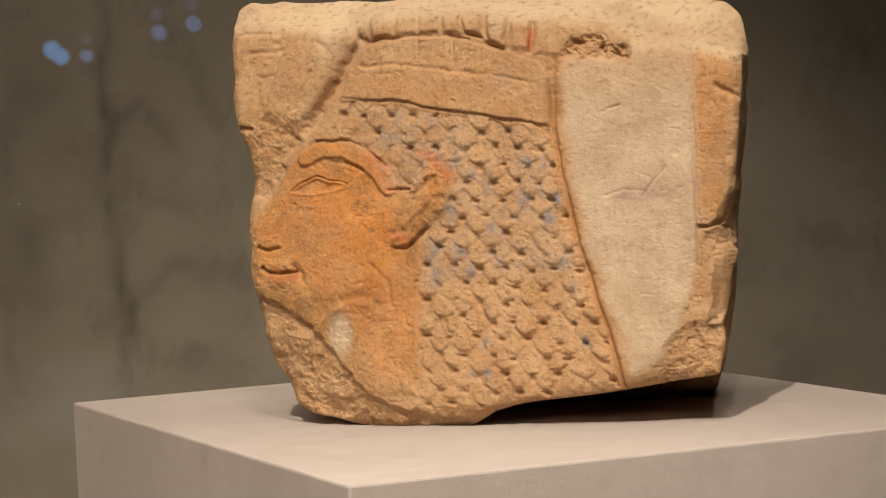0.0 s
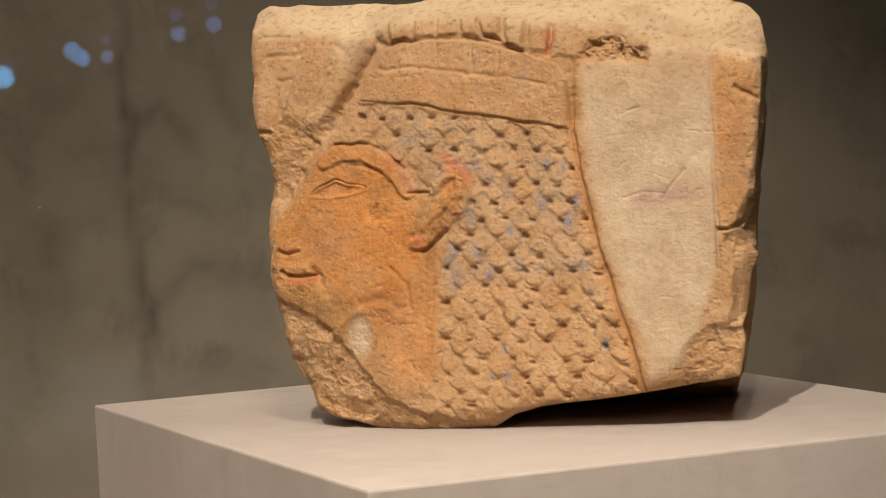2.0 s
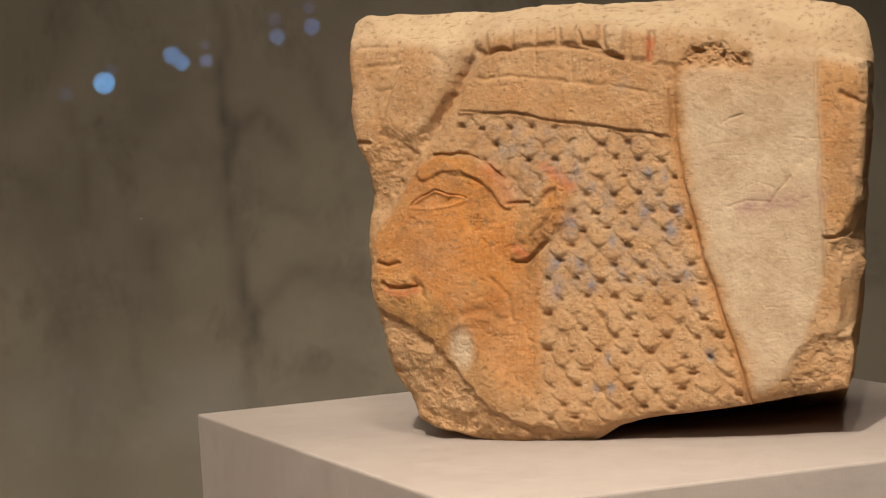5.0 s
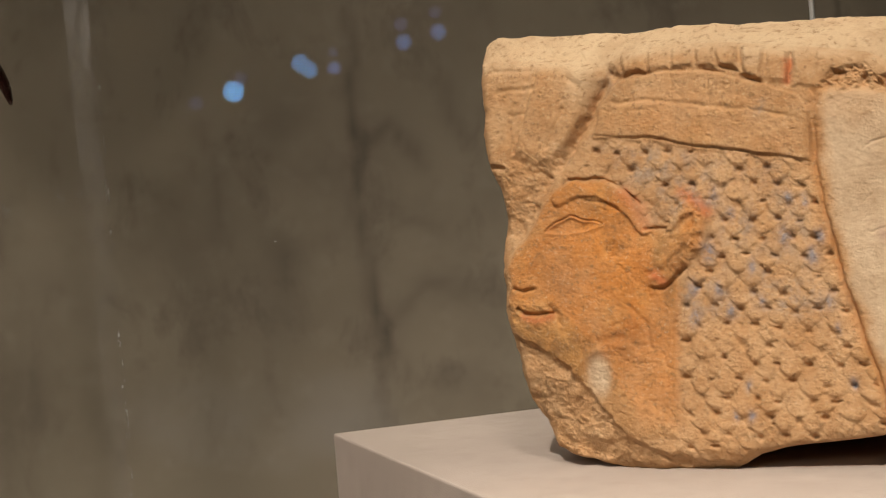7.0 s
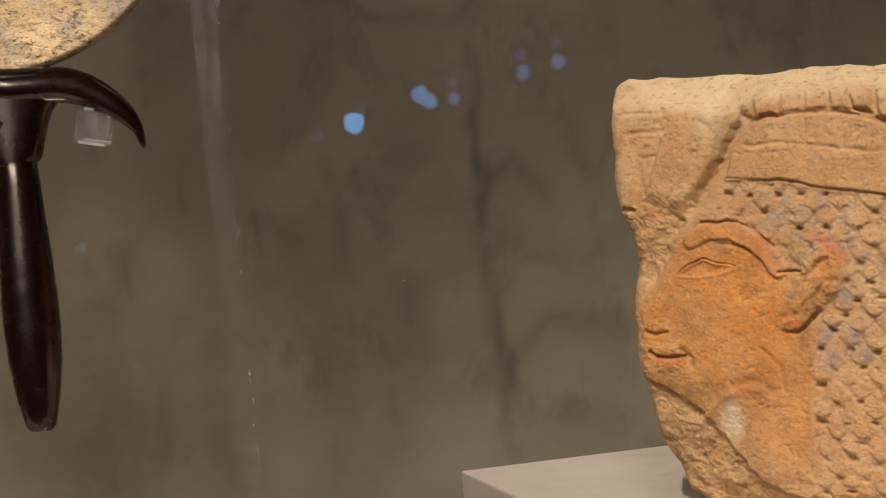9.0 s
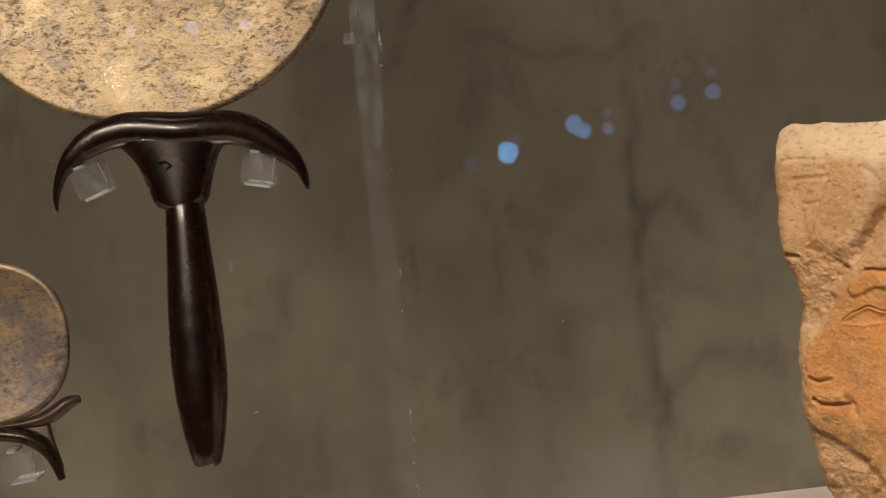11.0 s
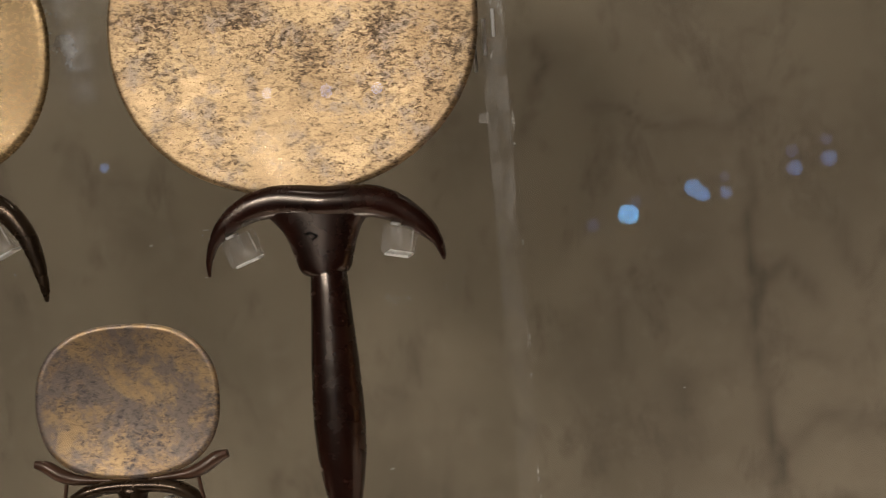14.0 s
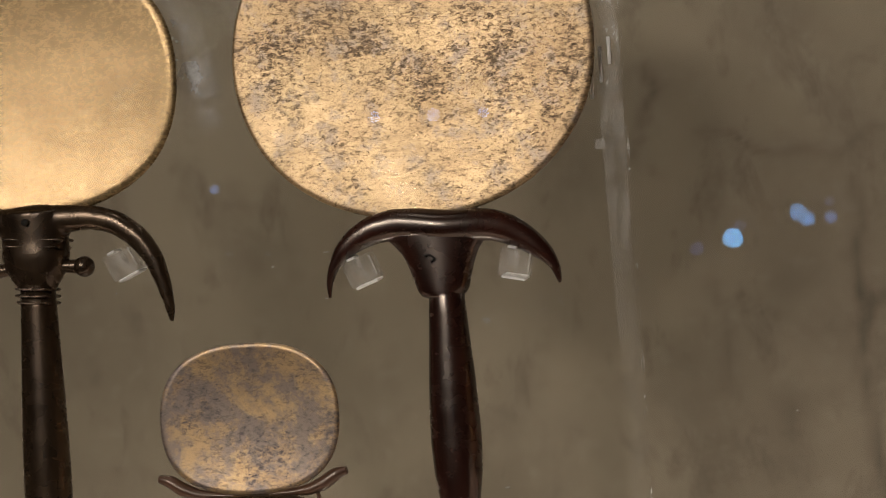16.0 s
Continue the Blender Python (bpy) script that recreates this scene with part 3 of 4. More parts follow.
def build_relief():
    nu, nv = 620, 520
    top, bot, lef, rig = resample(TOP, nu), resample(BOTTOM, nu), resample(LEFT, nv), resample(RIGHT, nv)
    s, t = np.meshgrid(np.linspace(0, 1, nu), np.linspace(0, 1, nv))
    s3, t3 = s[..., None], t[..., None]
    P = (1 - t3) * top[None] + t3 * bot[None] + (1 - s3) * lef[:, None] + s3 * rig[:, None]
    P = P - ((1 - s3) * (1 - t3) * top[0] + s3 * (1 - t3) * top[-1] + (1 - s3) * t3 * bot[0] + s3 * t3 * bot[-1])
    x, y = P[..., 0], P[..., 1]
    tall, wide = np.linalg.norm(P[-1] - P[0], axis=1)[None], np.linalg.norm(P[:, -1] - P[:, 0], axis=1)[:, None]
    edge = np.minimum(np.minimum(t, 1 - t) * tall, np.minimum(s, 1 - s) * wide)
    rough, fine = fbm(x, y, 0.09, 5, 0.6), fbm(x, y, 0.5, 3, 0.6)
    wx, wy = x + 0.9 * fbm(x, y, 0.18, 3), y + 0.9 * fbm(y, x, 0.18, 3)
    h = 0.75 * rough + 0.22 * fine + 0.10 * fbm(x, y, 1.6, 2)
    m = {}

    def groove(pts, w, depth, fade=0.0):
        d, a = to_line(wx, wy, pts)
        return -1.35 * depth * np.exp(-(d / w) ** 2) * (1 + 0.5 * fbm(x, y, 0.25, 2))

    def area(pts, soft):
        return smoothstep(soft, -soft, to_area(wx, wy, pts))

    # sunk ground before the brow and the plume at the corner
    ground = area([(-100.9, 166.5), (-46.2, 162.1), (-36.6, 152.3), (-43.4, 141.6), (-50.1, 129.6), (-57.2, 118.8), (-64.8, 108.6), (-71.0, 97.0), (-78.9, 86.7), (-85.9, 77.9), (-101.0, 78.5)], 1.8)
    h = h - 1.9 * ground
    h += groove([(-40.5, 147.0), (-46.3, 137.7), (-51.6, 130.3), (-55.9, 123.8)], 1.9, 3.0) + groove([(-55.9, 121.9), (-64.4, 113.6), (-72.9, 106.3), (-80.0, 92.0)], 2.6, 1.5)
    h += groove([(-72.6, 156.3), (-75.9, 147.7), (-80.2, 138.2), (-83.5, 127.5)], 1.6, 1.0)
    broken = area([(-92.0, 120.0), (-56.0, 122.0), (-63.0, 109.0), (-80.0, 88.0), (-92.0, 96.0)], 3.5)
    h += broken * (2.6 * fbm(x + 0.5 * y, y - 0.3 * x, 0.10, 5, 0.6) - 0.3)
    h += 2.6 * area([(-70.7, 157.2), (-56.0, 156.5), (-44.3, 152.9), (-47.3, 141.9), (-56.2, 124.4), (-63.5, 118.0), (-80.3, 122.4), (-75.8, 137.0), (-71.8, 148.1)], 2.8)
    h += groove([(-69.5, 155.3), (-71.5, 148.1), (-75.8, 137.0), (-80.3, 123.6)], 1.1, 1.3) + groove([(-88.3, 148.0), (-82.0, 148.4), (-72.0, 148.6)], 1.0, 0.7) + groove([(-82.0, 138.6), (-75.8, 138.1)], 0.9, 0.6) + groove([(-91.3, 156.5), (-83.2, 156.8), (-73.2, 155.1)], 0.8, 0.5) + groove([(-57.3, 140.3), (-62.2, 131.6), (-66.0, 123.9)], 0.8, 0.6) + groove([(-56.0, 151.5), (-51.2, 146.6)], 1.2, 0.6)
    h += groove([(-91.3, 118.5), (-85.8, 117.5)], 0.8, 1.6)
    # band over the brow with upright bars above it
    band = area([(-45.2, 126.4), (-42.8, 137.0), (-34.3, 148.1), (-17.6, 149.6), (1.0, 147.7), (19.3, 142.8), (35.0, 136.5), (39.8, 129.2), (39.5, 111.6), (28.0, 114.0), (12.2, 117.3), (-8.5, 121.4), (-22.6, 125.0)], 0.7)
    h += 1.3 * band
    h += groove([(-44.0, 127.2), (-32.1, 125.6), (-22.6, 124.7), (-8.5, 121.4), (0.7, 119.3), (12.2, 117.3), (23.5, 114.7), (30.2, 113.8), (35.7, 111.1)], 0.55, 0.50)
    h += groove([(-36.7, 139.3), (-22.5, 138.8), (-8.4, 136.9), (7.8, 134.0), (23.7, 130.8), (34.9, 127.4)], 0.9, 0.45)
    h += groove([(-12.9, 148.3), (-12.6, 138.3)], 0.5, 0.35) + groove([(1.5, 146.8), (1.8, 136.2)], 0.5, 0.4) + groove([(12.5, 144.2), (12.8, 134.3)], 0.5, 0.3)
    for k, pts in enumerate(([(-33.0, 157.7), (-24.7, 157.7), (-23.8, 150.5), (-31.9, 150.2)], [(-22.3, 158.0), (-13.8, 158.0), (-13.4, 150.6), (-21.4, 150.7)], [(-12.6, 158.3), (-4.4, 158.3), (-4.5, 150.8), (-12.2, 150.5)], [(-3.0, 157.6), (3.9, 158.1), (4.3, 149.7), (-1.7, 149.7)], [(5.3, 157.6), (13.1, 157.4), (13.0, 149.0), (6.1, 149.1)], [(14.9, 156.3), (23.1, 155.3), (22.0, 143.5), (16.6, 145.7)], [(25.1, 154.2), (32.6, 153.2), (31.9, 141.5), (25.0, 142.4)], [(34.8, 153.5), (43.1, 151.9), (42.8, 138.5), (35.1, 140.0)])):
        h += (1.9 if k < 6 else 1.1) * area(pts, 1.2)
    h += groove([(6.1, 149.1), (12.5, 147.3)], 0.7, 1.6) + groove([(15.2, 144.9), (21.6, 142.2)], 1.0, 1.7) + groove([(0.1, 148.2), (7.9, 146.8)], 0.5, 0.9)
    h += groove([(-32.6, 148.9), (-27.1, 149.4), (-22.4, 149.9)], 1.2, 1.2) + groove([(-38.1, 150.2), (-35.5, 149.1)], 1.6, 2.2)
    gap = [(33.0, 152.3), (32.4, 140.6)]
    h += groove(gap, 0.9, 1.2)
    # the head: gently domed cheek
    face = [(-71.0, 95.8), (-63.6, 105.6), (-53.8, 110.3), (-41.8, 109.2), (-31.1, 101.7), (-25.7, 90.3), (-15.9, 87.7), (-8.9, 90.7), (-1.8, 99.1), (-0.1, 92.4), (-4.3, 81.7), (-12.6, 71.1), (-13.4, 53.7), (-14.8, 10.3), (-35.4, 11.5), (-46.7, 22.6), (-59.6, 37.6), (-71.2, 45.3), (-82.3, 53.4), (-84.2, 62.5), (-83.0, 71.5), (-83.9, 78.3), (-78.4, 86.0)]
    head = area(face, 1.2)
    fd = -to_area(x, y, face)
    h += head * (0.5 + 2.1 * (1 - np.exp(-np.clip(fd, 0, 99) / 9.0)))
    # brow ridge
    d, a = to_line(wx, wy, [(-59.9, 103.8), (-52.6, 107.1), (-44.2, 106.6), (-35.8, 103.0), (-29.4, 97.2), (-25.2, 91.0)])
    h += 1.5 * smoothstep(4.2, 2.4, d)
    h += groove([(-56.2, 110.4), (-46.6, 110.8), (-39.4, 108.6), (-33.4, 105.1), (-27.5, 99.9)], 0.7, 1.5) + groove([(-49.0, 101.9), (-41.8, 101.1), (-35.9, 97.7)], 0.6, 0.6)
    # almond hollow with a rim
    d, a = to_line(wx, wy, [(-66.1, 91.1), (-61.2, 94.2), (-55.1, 95.5), (-49.1, 93.9), (-42.8, 92.2), (-49.1, 90.8), (-56.4, 89.5), (-62.4, 90.0), (-66.1, 91.1)])
    almond = smoothstep(0.5, -0.5, to_area(wx, wy, [(-66.1, 91.1), (-61.2, 94.2), (-55.1, 95.5), (-49.1, 93.9), (-42.8, 92.2), (-49.1, 90.8), (-56.4, 89.5), (-62.4, 90.0)]))
    h += 0.55 * np.exp(-(d / 0.7) ** 2) - 0.9 * almond + groove([(-66.1, 91.5), (-61.2, 94.9), (-55.1, 96.2), (-49.1, 94.6), (-42.8, 92.7)], 0.4, 0.9)
    # worn pit, small dents, folds by the lip
    pit = np.exp(-(np.hypot(x - [(-38.8, 82.7)][0][0], y - [(-38.8, 82.7)][0][1]) / 3.6) ** 4)
    h -= pit * (0.8 + 2.0 * np.abs(fbm(x, y, 0.9, 3)))
    q = [(-76.5, 70.8)][0]
    h += 1.4 * np.exp(-(np.hypot((x - q[0]) / 5.0, (y - q[1]) / 3.6)) ** 2) + groove([(-81.0, 69.1), (-76.5, 68.1), (-71.6, 68.8)], 0.8, 1.3)
    h += groove([(-79.0, 61.4), (-76.6, 59.3), (-71.2, 58.9), (-65.3, 59.2)], 0.75, 2.0) + groove([(-66.2, 61.9), (-62.6, 58.4), (-61.4, 55.1)], 1.4, 0.9)
    q = [(-71.1, 62.1)][0]
    h += 0.9 * np.exp(-(np.hypot((x - q[0]) / 5.5, (y - q[1]) / 1.6)) ** 2)
    q = [(-71.2, 55.8)][0]
    h += 1.0 * np.exp(-(np.hypot((x - q[0]) / 5.5, (y - q[1]) / 2.0)) ** 2)
    h += groove([(-49.4, 46.9), (-42.2, 47.4), (-33.9, 49.9)], 2.2, 0.8) + groove([(-32.6, 60.8), (-25.6, 54.0), (-24.5, 45.2)], 0.9, 0.45)
    # loop beside the cheek
    loop = [(-22.1, 71.5), (-20.2, 79.1), (-12.4, 87.5), (-10.6, 100.6), (-5.3, 102.5), (-1.4, 96.9), (-3.1, 86.0), (-10.2, 76.5), (-14.2, 71.2), (-19.6, 68.7)]
    ear = area(loop, 1.9)
    h += ear * (0.2 + 0.6 * fbm(x, y, 0.22, 4, 0.6))
    d, a = to_line(wx, wy, [(-14.9, 91.3), (-10.0, 96.9), (-4.1, 96.6), (-2.1, 90.7), (-4.1, 84.1), (-10.3, 77.2), (-16.8, 71.2), (-21.8, 69.6)])
    h += 1.5 * smoothstep(3.6, 1.2, d) * (1 + 0.7 * fbm(x, y, 0.35, 3, 0.6))
    d, a = to_line(wx, wy, [(-6.6, 87.1), (-12.6, 81.3), (-18.6, 75.8)])
    h += 0.9 * np.exp(-(d / 1.3) ** 2)
    h += groove([(-22.8, 67.6), (-18.4, 67.2), (-14.0, 70.4), (-9.9, 74.4)], 0.8, 1.2) + groove([(-24.8, 89.6), (-17.0, 89.7)], 0.6, 1.2)
    # torn edge of the jaw round the pale chip, and the soft furrow of the neck
    d, a = to_line(wx, wy, [(-57.0, 36.0), (-49.2, 43.1), (-41.9, 46.3), (-33.4, 45.6), (-29.8, 42.1)])
    h += 0.9 * np.exp(-(d / 1.6) ** 2) + groove([(-29.5, 44.0), (-27.5, 32.0), (-27.0, 18.0)], 2.4, 0.5)
    # pecked curls
    hair = [(-44.0, 125.4), (-22.6, 123.6), (-8.6, 120.1), (12.1, 116.0), (30.2, 112.5), (38.6, 109.5), (42.1, 94.7), (47.4, 77.4), (53.6, 55.9), (58.9, 39.0), (64.0, 13.4), (44.1, 9.8), (15.2, 6.6), (-0.6, 3.7), (-13.2, 5.9), (-14.0, 40.6), (-14.8, 53.7), (-13.3, 64.6), (-7.9, 73.1), (-0.9, 82.6), (1.6, 98.9), (-4.1, 104.0), (-12.3, 100.7), (-14.7, 89.8), (-24.3, 90.3), (-27.5, 100.4), (-34.6, 107.0), (-46.5, 111.7), (-50.1, 116.1)]
    curls = area(hair, 1.0) * (1 - ear)
    ca, cb = 10.4, 6.6
    gx, gy = x + 2.4 * fbm(x, y, 0.05, 2) + 0.5 * fbm(x, y, 0.3, 2), y + 1.6 * fbm(y, x, 0.06, 2) + 0.4 * fbm(y, x, 0.3, 2) + 0.06 * x
    cu, cv = gx / ca, gy / cb
    lump, hole = np.zeros(x.shape), np.zeros(x.shape)
    # each lock is a drop that thickens downwards, ends in a round tip and has a drilled notch below it
    for dj in (-2, -1, 0, 1, 2):
        for di in (-1, 0, 1):
            cj = np.floor(cv) + dj
            ci = np.floor(cu - 0.5 * (cj % 2)) + di
            r1, r2, r3 = (LATTICE[(ci * a1 + 31 * b1).astype(int) % 256, (cj * b1 + 57 * a1).astype(int) % 256] for a1, b1 in ((1, 1), (3, 5), (7, 2)))
            ox = cu - (ci + 0.5 + 0.5 * (cj % 2) + 0.26 * (r1 - 0.5))
            oy = cv - (cj + 0.5 + 0.36 * (r2 - 0.5))
            tip = -0.52 + 2.0 * ox * ox
            body = np.sqrt(np.clip(1 - (ox / 0.50) ** 2, 0, 1)) * np.clip(1.0 - 0.48 * (oy + 0.5), 0, 1)
            lump = np.maximum(lump, (0.62 + 0.38 * r3) * body * smoothstep(-0.10, 0.36, oy - tip))
            wide_notch, tall_notch = 0.12 + 0.06 * r3, 0.12 + 0.05 * r1
            hole = np.maximum(hole, (0.2 + 0.8 * smoothstep(0.15, 0.5, r2)) * np.exp(-((ox / wide_notch) ** 2 + ((oy + 0.66 - 1.2 * ox * ox) / tall_notch) ** 2) ** 1.4))
    h += curls * (2.1 * lump - 1.7 * hole - 1.3)
    h += 0.28 * curls * fbm(x, y, 0.35, 3, 0.55)
    # long border line and the pale strip behind it
    border = [(41.7, 136.0), (41.0, 122.7), (41.3, 110.8), (43.3, 96.8), (46.6, 81.7), (51.5, 62.3), (57.3, 43.2), (60.8, 34.7), (63.8, 24.2), (66.2, 12.9)]
    d, a = to_line(wx, wy, border)
    h += -1.6 * np.exp(-(d / 0.65) ** 2) * smoothstep(0.05, 0.35, a) - 0.7 * np.exp(-(d / 1.2) ** 2)
    strip = area([(42.5, 133.4), (47.2, 136.9), (59.3, 135.6), (70.1, 133.2), (71.3, 141.0), (78.9, 141.5), (94.2, 140.3), (95.1, 102.5), (95.6, 67.0), (92.2, 46.5), (87.3, 34.2), (79.7, 21.9), (67.1, 14.2), (61.8, 32.6), (52.8, 62.3), (44.6, 96.7), (42.4, 111.8)], 2.2)
    h += strip * (0.9 - 0.25 * rough - 0.06 * fine)
    # creases, scars and flakes on the strip
    for pts, w, dp in (([(58.5, 114.5), (61.5, 116.5), (66.5, 117.3)], 0.35, 0.7), ([(73.0, 101.0), (78.0, 99.5), (84.0, 100.5)], 0.4, -0.5), ([(61.0, 84.5), (68.5, 86.2), (79.0, 84.8), (90.0, 86.0)], 0.45, 0.55), ([(70.0, 93.0), (76.0, 91.0), (81.0, 87.0)], 0.35, 0.4), ([(59.0, 95.0), (63.0, 98.5)], 0.35, 0.5), ([(47.0, 127.0), (52.0, 128.5), (57.0, 127.0)], 0.4, 0.3), ([(84.0, 60.0), (90.0, 63.5)], 0.5, 0.5), ([(70.0, 44.0), (74.0, 47.0), (79.0, 46.0)], 0.45, 0.4), ([(86.0, 108.0), (94.0, 106.5)], 0.35, 0.5)):
        h += groove(pts, w, 0.5 * dp) * smoothstep(-0.25, 0.25, fbm(x, y, 0.3, 2))
    h += groove([(94.2, 139.3), (94.1, 117.2), (94.9, 96.2), (95.3, 75.4), (95.3, 56.7)], 0.7, 0.7) + groove([(92.5, 139.4), (92.3, 113.1), (93.1, 87.9)], 1.2, 0.35)
    h -= 1.9 * area([(43.9, 138.0), (48.5, 144.2), (59.5, 144.6), (69.8, 140.0), (70.6, 134.8), (54.9, 136.8)], 1.6) * (1 + 1.6 * fbm(x, y, 0.35, 4, 0.6))
    h += groove([(60.0, 115.5), (67.2, 117.6)], 0.5, 0.2) + groove([(82.2, 92.7), (93.0, 103.6)], 1.6, 0.35) + groove([(75.6, 83.5), (81.1, 90.6), (83.9, 93.6)], 0.6, 0.5)
    h += groove([(95.6, 70.8), (98.6, 71.1), (103.8, 74.0), (107.1, 81.1)], 0.7, 1.8) + groove([(102.8, 122.9), (110.0, 118.7)], 1.2, 1.2)
    # breaks: lower corners and the worn rim
    brk = to_area(wx + 1.5 * rough, wy + 1.5 * rough, [(-101.0, 56.2), (-83.0, 53.0), (-71.2, 45.3), (-59.6, 39.0), (-50.7, 29.9), (-44.8, 21.9), (-35.3, 12.6), (-23.7, 7.7), (-9.8, 2.7), (6.2, 1.1), (6.0, -11.2), (-101.1, -11.5)])
    cut = np.clip(-brk, 0, 60)
    h -= 0.40 * cut * (1 + 0.4 * fbm(x, y, 0.06, 4)) + smoothstep(0, 3, cut) * (0.6 + 3.6 * np.abs(fbm(x + 0.8 * y, 1.7 * y - 0.7 * x, 0.045, 4, 0.5)) + 0.7 * fbm(x, y, 0.25, 4, 0.6))
    chip = np.exp(-(np.hypot((x - [(-45.9, 34.3)][0][0]) / 5.2, (y - [(-45.9, 34.3)][0][1]) / 8.6)) ** 4)
    h -= 1.3 * chip
    brk2 = to_area(wx + 2 * rough, wy + 2 * rough, [(65.7, 11.7), (76.5, 17.8), (83.1, 30.1), (90.5, 36.2), (96.8, 38.1), (108.2, 36.8), (107.4, 5.2), (65.6, 5.5)])
    cut2 = np.clip(-brk2, 0, 60)
    h -= 0.35 * cut2 + smoothstep(0, 3, cut2) * (0.3 + 2.2 * np.abs(rough))
    brk3 = to_area(wx + 1.5 * rough, wy + 1.5 * rough, [(113.5, 109.7), (109.7, 105.8), (106.4, 85.2), (101.1, 74.1), (97.5, 69.0), (100.8, 56.5), (97.8, 36.0), (116.3, 35.6), (118.1, 109.5)])
    cut3 = np.clip(-brk3, 0, 60)
    h -= 0.8 * cut3 + smoothstep(0, 2, cut3) * (0.2 + 2.4 * np.abs(rough))
    brk4 = to_area(wx + 2 * rough, wy + 2 * rough, [(-23.7, 6.0), (15.3, 7.5), (44.1, 9.8), (65.7, 11.7), (65.3, -11.1), (-23.8, -11.3)])
    h -= 0.5 * np.clip(-brk4, 0, 30)
    worn = np.clip(3.2 + 3 * rough, 0.8, 6)
    h -= 4.0 * np.exp(-edge / worn * 1.4) * (1 + 0.5 * rough)

    # scattered pits and flaked spots
    h -= 0.35 * smoothstep(0.30, 0.55, fbm(x + 40, y + 11, 0.32, 4, 0.62)) * (1 - 0.6 * strip) + 0.25 * smoothstep(0.30, 0.50, fbm(x, y + 60, 0.9, 3, 0.6)) * (1 - 0.5 * strip)
    # pigments
    paint = area(face, 2.0)
    lowface = smoothstep(*sorted(([(-23.6, 10.3)][0][1], [(-23.4, 40.8)][0][1])), y)
    m["ochre"] = np.clip(paint * (0.25 + 0.75 * lowface) + 0.25 * area([(-46.3, 144.0), (32.8, 136.2), (36.9, 114.3), (-41.6, 126.8)], 4) + 0.75 * ear * (1 - paint) + 0.45 * area([(95.0, 139.0), (109.0, 136.0), (108.0, 100.0), (103.0, 74.0), (96.0, 74.0)], 2.5) + 0.5 * np.exp(-(to_line(wx, wy, border)[0] / 3.0) ** 2), 0, 1) * (1 - smoothstep(0, 3, cut))
    d, a = to_line(wx, wy, [(-33.4, 104.0), (-27.5, 98.2), (-25.2, 91.4)])
    red = np.exp(-(d / 3.0) ** 2) * 0.6
    for pts, w in (([(-76.6, 57.7), (-71.2, 56.2), (-65.0, 57.4)], 1.8), ([(-9.9, 102.8), (-4.1, 99.2), (-0.7, 95.7)], 2.4), ([(32.5, 149.3), (31.9, 141.7)], 1.5), ([(-22.1, 72.6), (-18.4, 70.2)], 2)):
        d, a = to_line(wx, wy, pts)
        red = np.maximum(red, np.exp(-(d / w) ** 2))
    m["red"] = red
    m["pale"] = np.clip(0.9 * strip * (1 - 0.55 * smoothstep(118, 138, y + 6 * rough)) * smoothstep(0.2, 7.0, to_line(wx, wy, border)[0] + 3 * rough) + chip, 0, 1)
    ty = np.interp(x, np.array(TOP)[:, 0], np.array(TOP)[:, 1])
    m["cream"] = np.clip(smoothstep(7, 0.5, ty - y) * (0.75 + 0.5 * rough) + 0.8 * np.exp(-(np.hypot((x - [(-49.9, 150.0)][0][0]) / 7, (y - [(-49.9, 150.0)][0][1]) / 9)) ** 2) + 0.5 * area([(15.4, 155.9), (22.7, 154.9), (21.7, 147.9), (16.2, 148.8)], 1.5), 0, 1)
    grey = area([(-46.5, 125.1), (30.2, 112.1), (36.6, 95.0), (44.9, 58.3), (41.5, 52.1), (22.7, 56.9), (-9.3, 53.5), (-12.6, 64.5), (0.3, 83.7), (0.4, 96.8), (-22.9, 91.3), (-27.5, 100.4)], 4) * (0.30 + 0.9 * fbm(x, y, 0.08, 3) + 0.5 * hole + 0.55 * (1 - lump))
    for cx, cy, r in (([(-37.1, 147.4)][0] + (4.5,)), ([(21.4, 132.6)][0] + (4.0,)), ([(7.7, 125.9)][0] + (3.0,))):
        grey = np.maximum(grey, 0.9 * np.exp(-(np.hypot(x - cx, y - cy) / r) ** 2))
    m["grey"] = np.clip(grey, 0, 1)
    blue = np.zeros(x.shape)
    for (cx, cy), r in zip([(2.8, 65.7), (19.3, 60.4), (30.4, 98.3), (1.9, 101.1), (52.3, 30.1), (12.8, 29.3), (14.1, 18.6), (44.9, 60.0), (-6.9, 55.6), (7.3, 57.8), (28.6, 84.2), (39.0, 76.6), (-0.7, 80.5), (8.7, 93.7), (42.0, 84.0), (-7.3, 66.5), (16.1, 73.3), (36.6, 97.1), (47.4, 49.8), (7.7, 18.6)], (2.6, 1.8, 2.4, 2.6, 2.2, 2.0, 2.2, 2.8, 3.0, 2.6, 3.0, 3.2, 3.4, 2.0, 2.6, 2.8, 2.4, 2.2, 2.0, 1.6)):
        blue = np.maximum(blue, np.exp(-(np.hypot((wx - cx) / 0.7, (wy - cy) / 1.1) / r) ** 2))
    m["blue"] = np.clip(blue * (0.7 + 0.6 * hole), 0, 1)
    d, a = to_line(wx, wy, [(67.1, 83.9), (81.0, 85.4), (94.7, 85.8)])
    m["plum"] = 0.7 * np.exp(-(d / 3.5) ** 2)

    # front, sides and back as one closed mesh
    verts = [np.stack([x, y, h], -1).reshape(-1, 3)]
    i = np.arange(nu * nv).reshape(nv, nu)
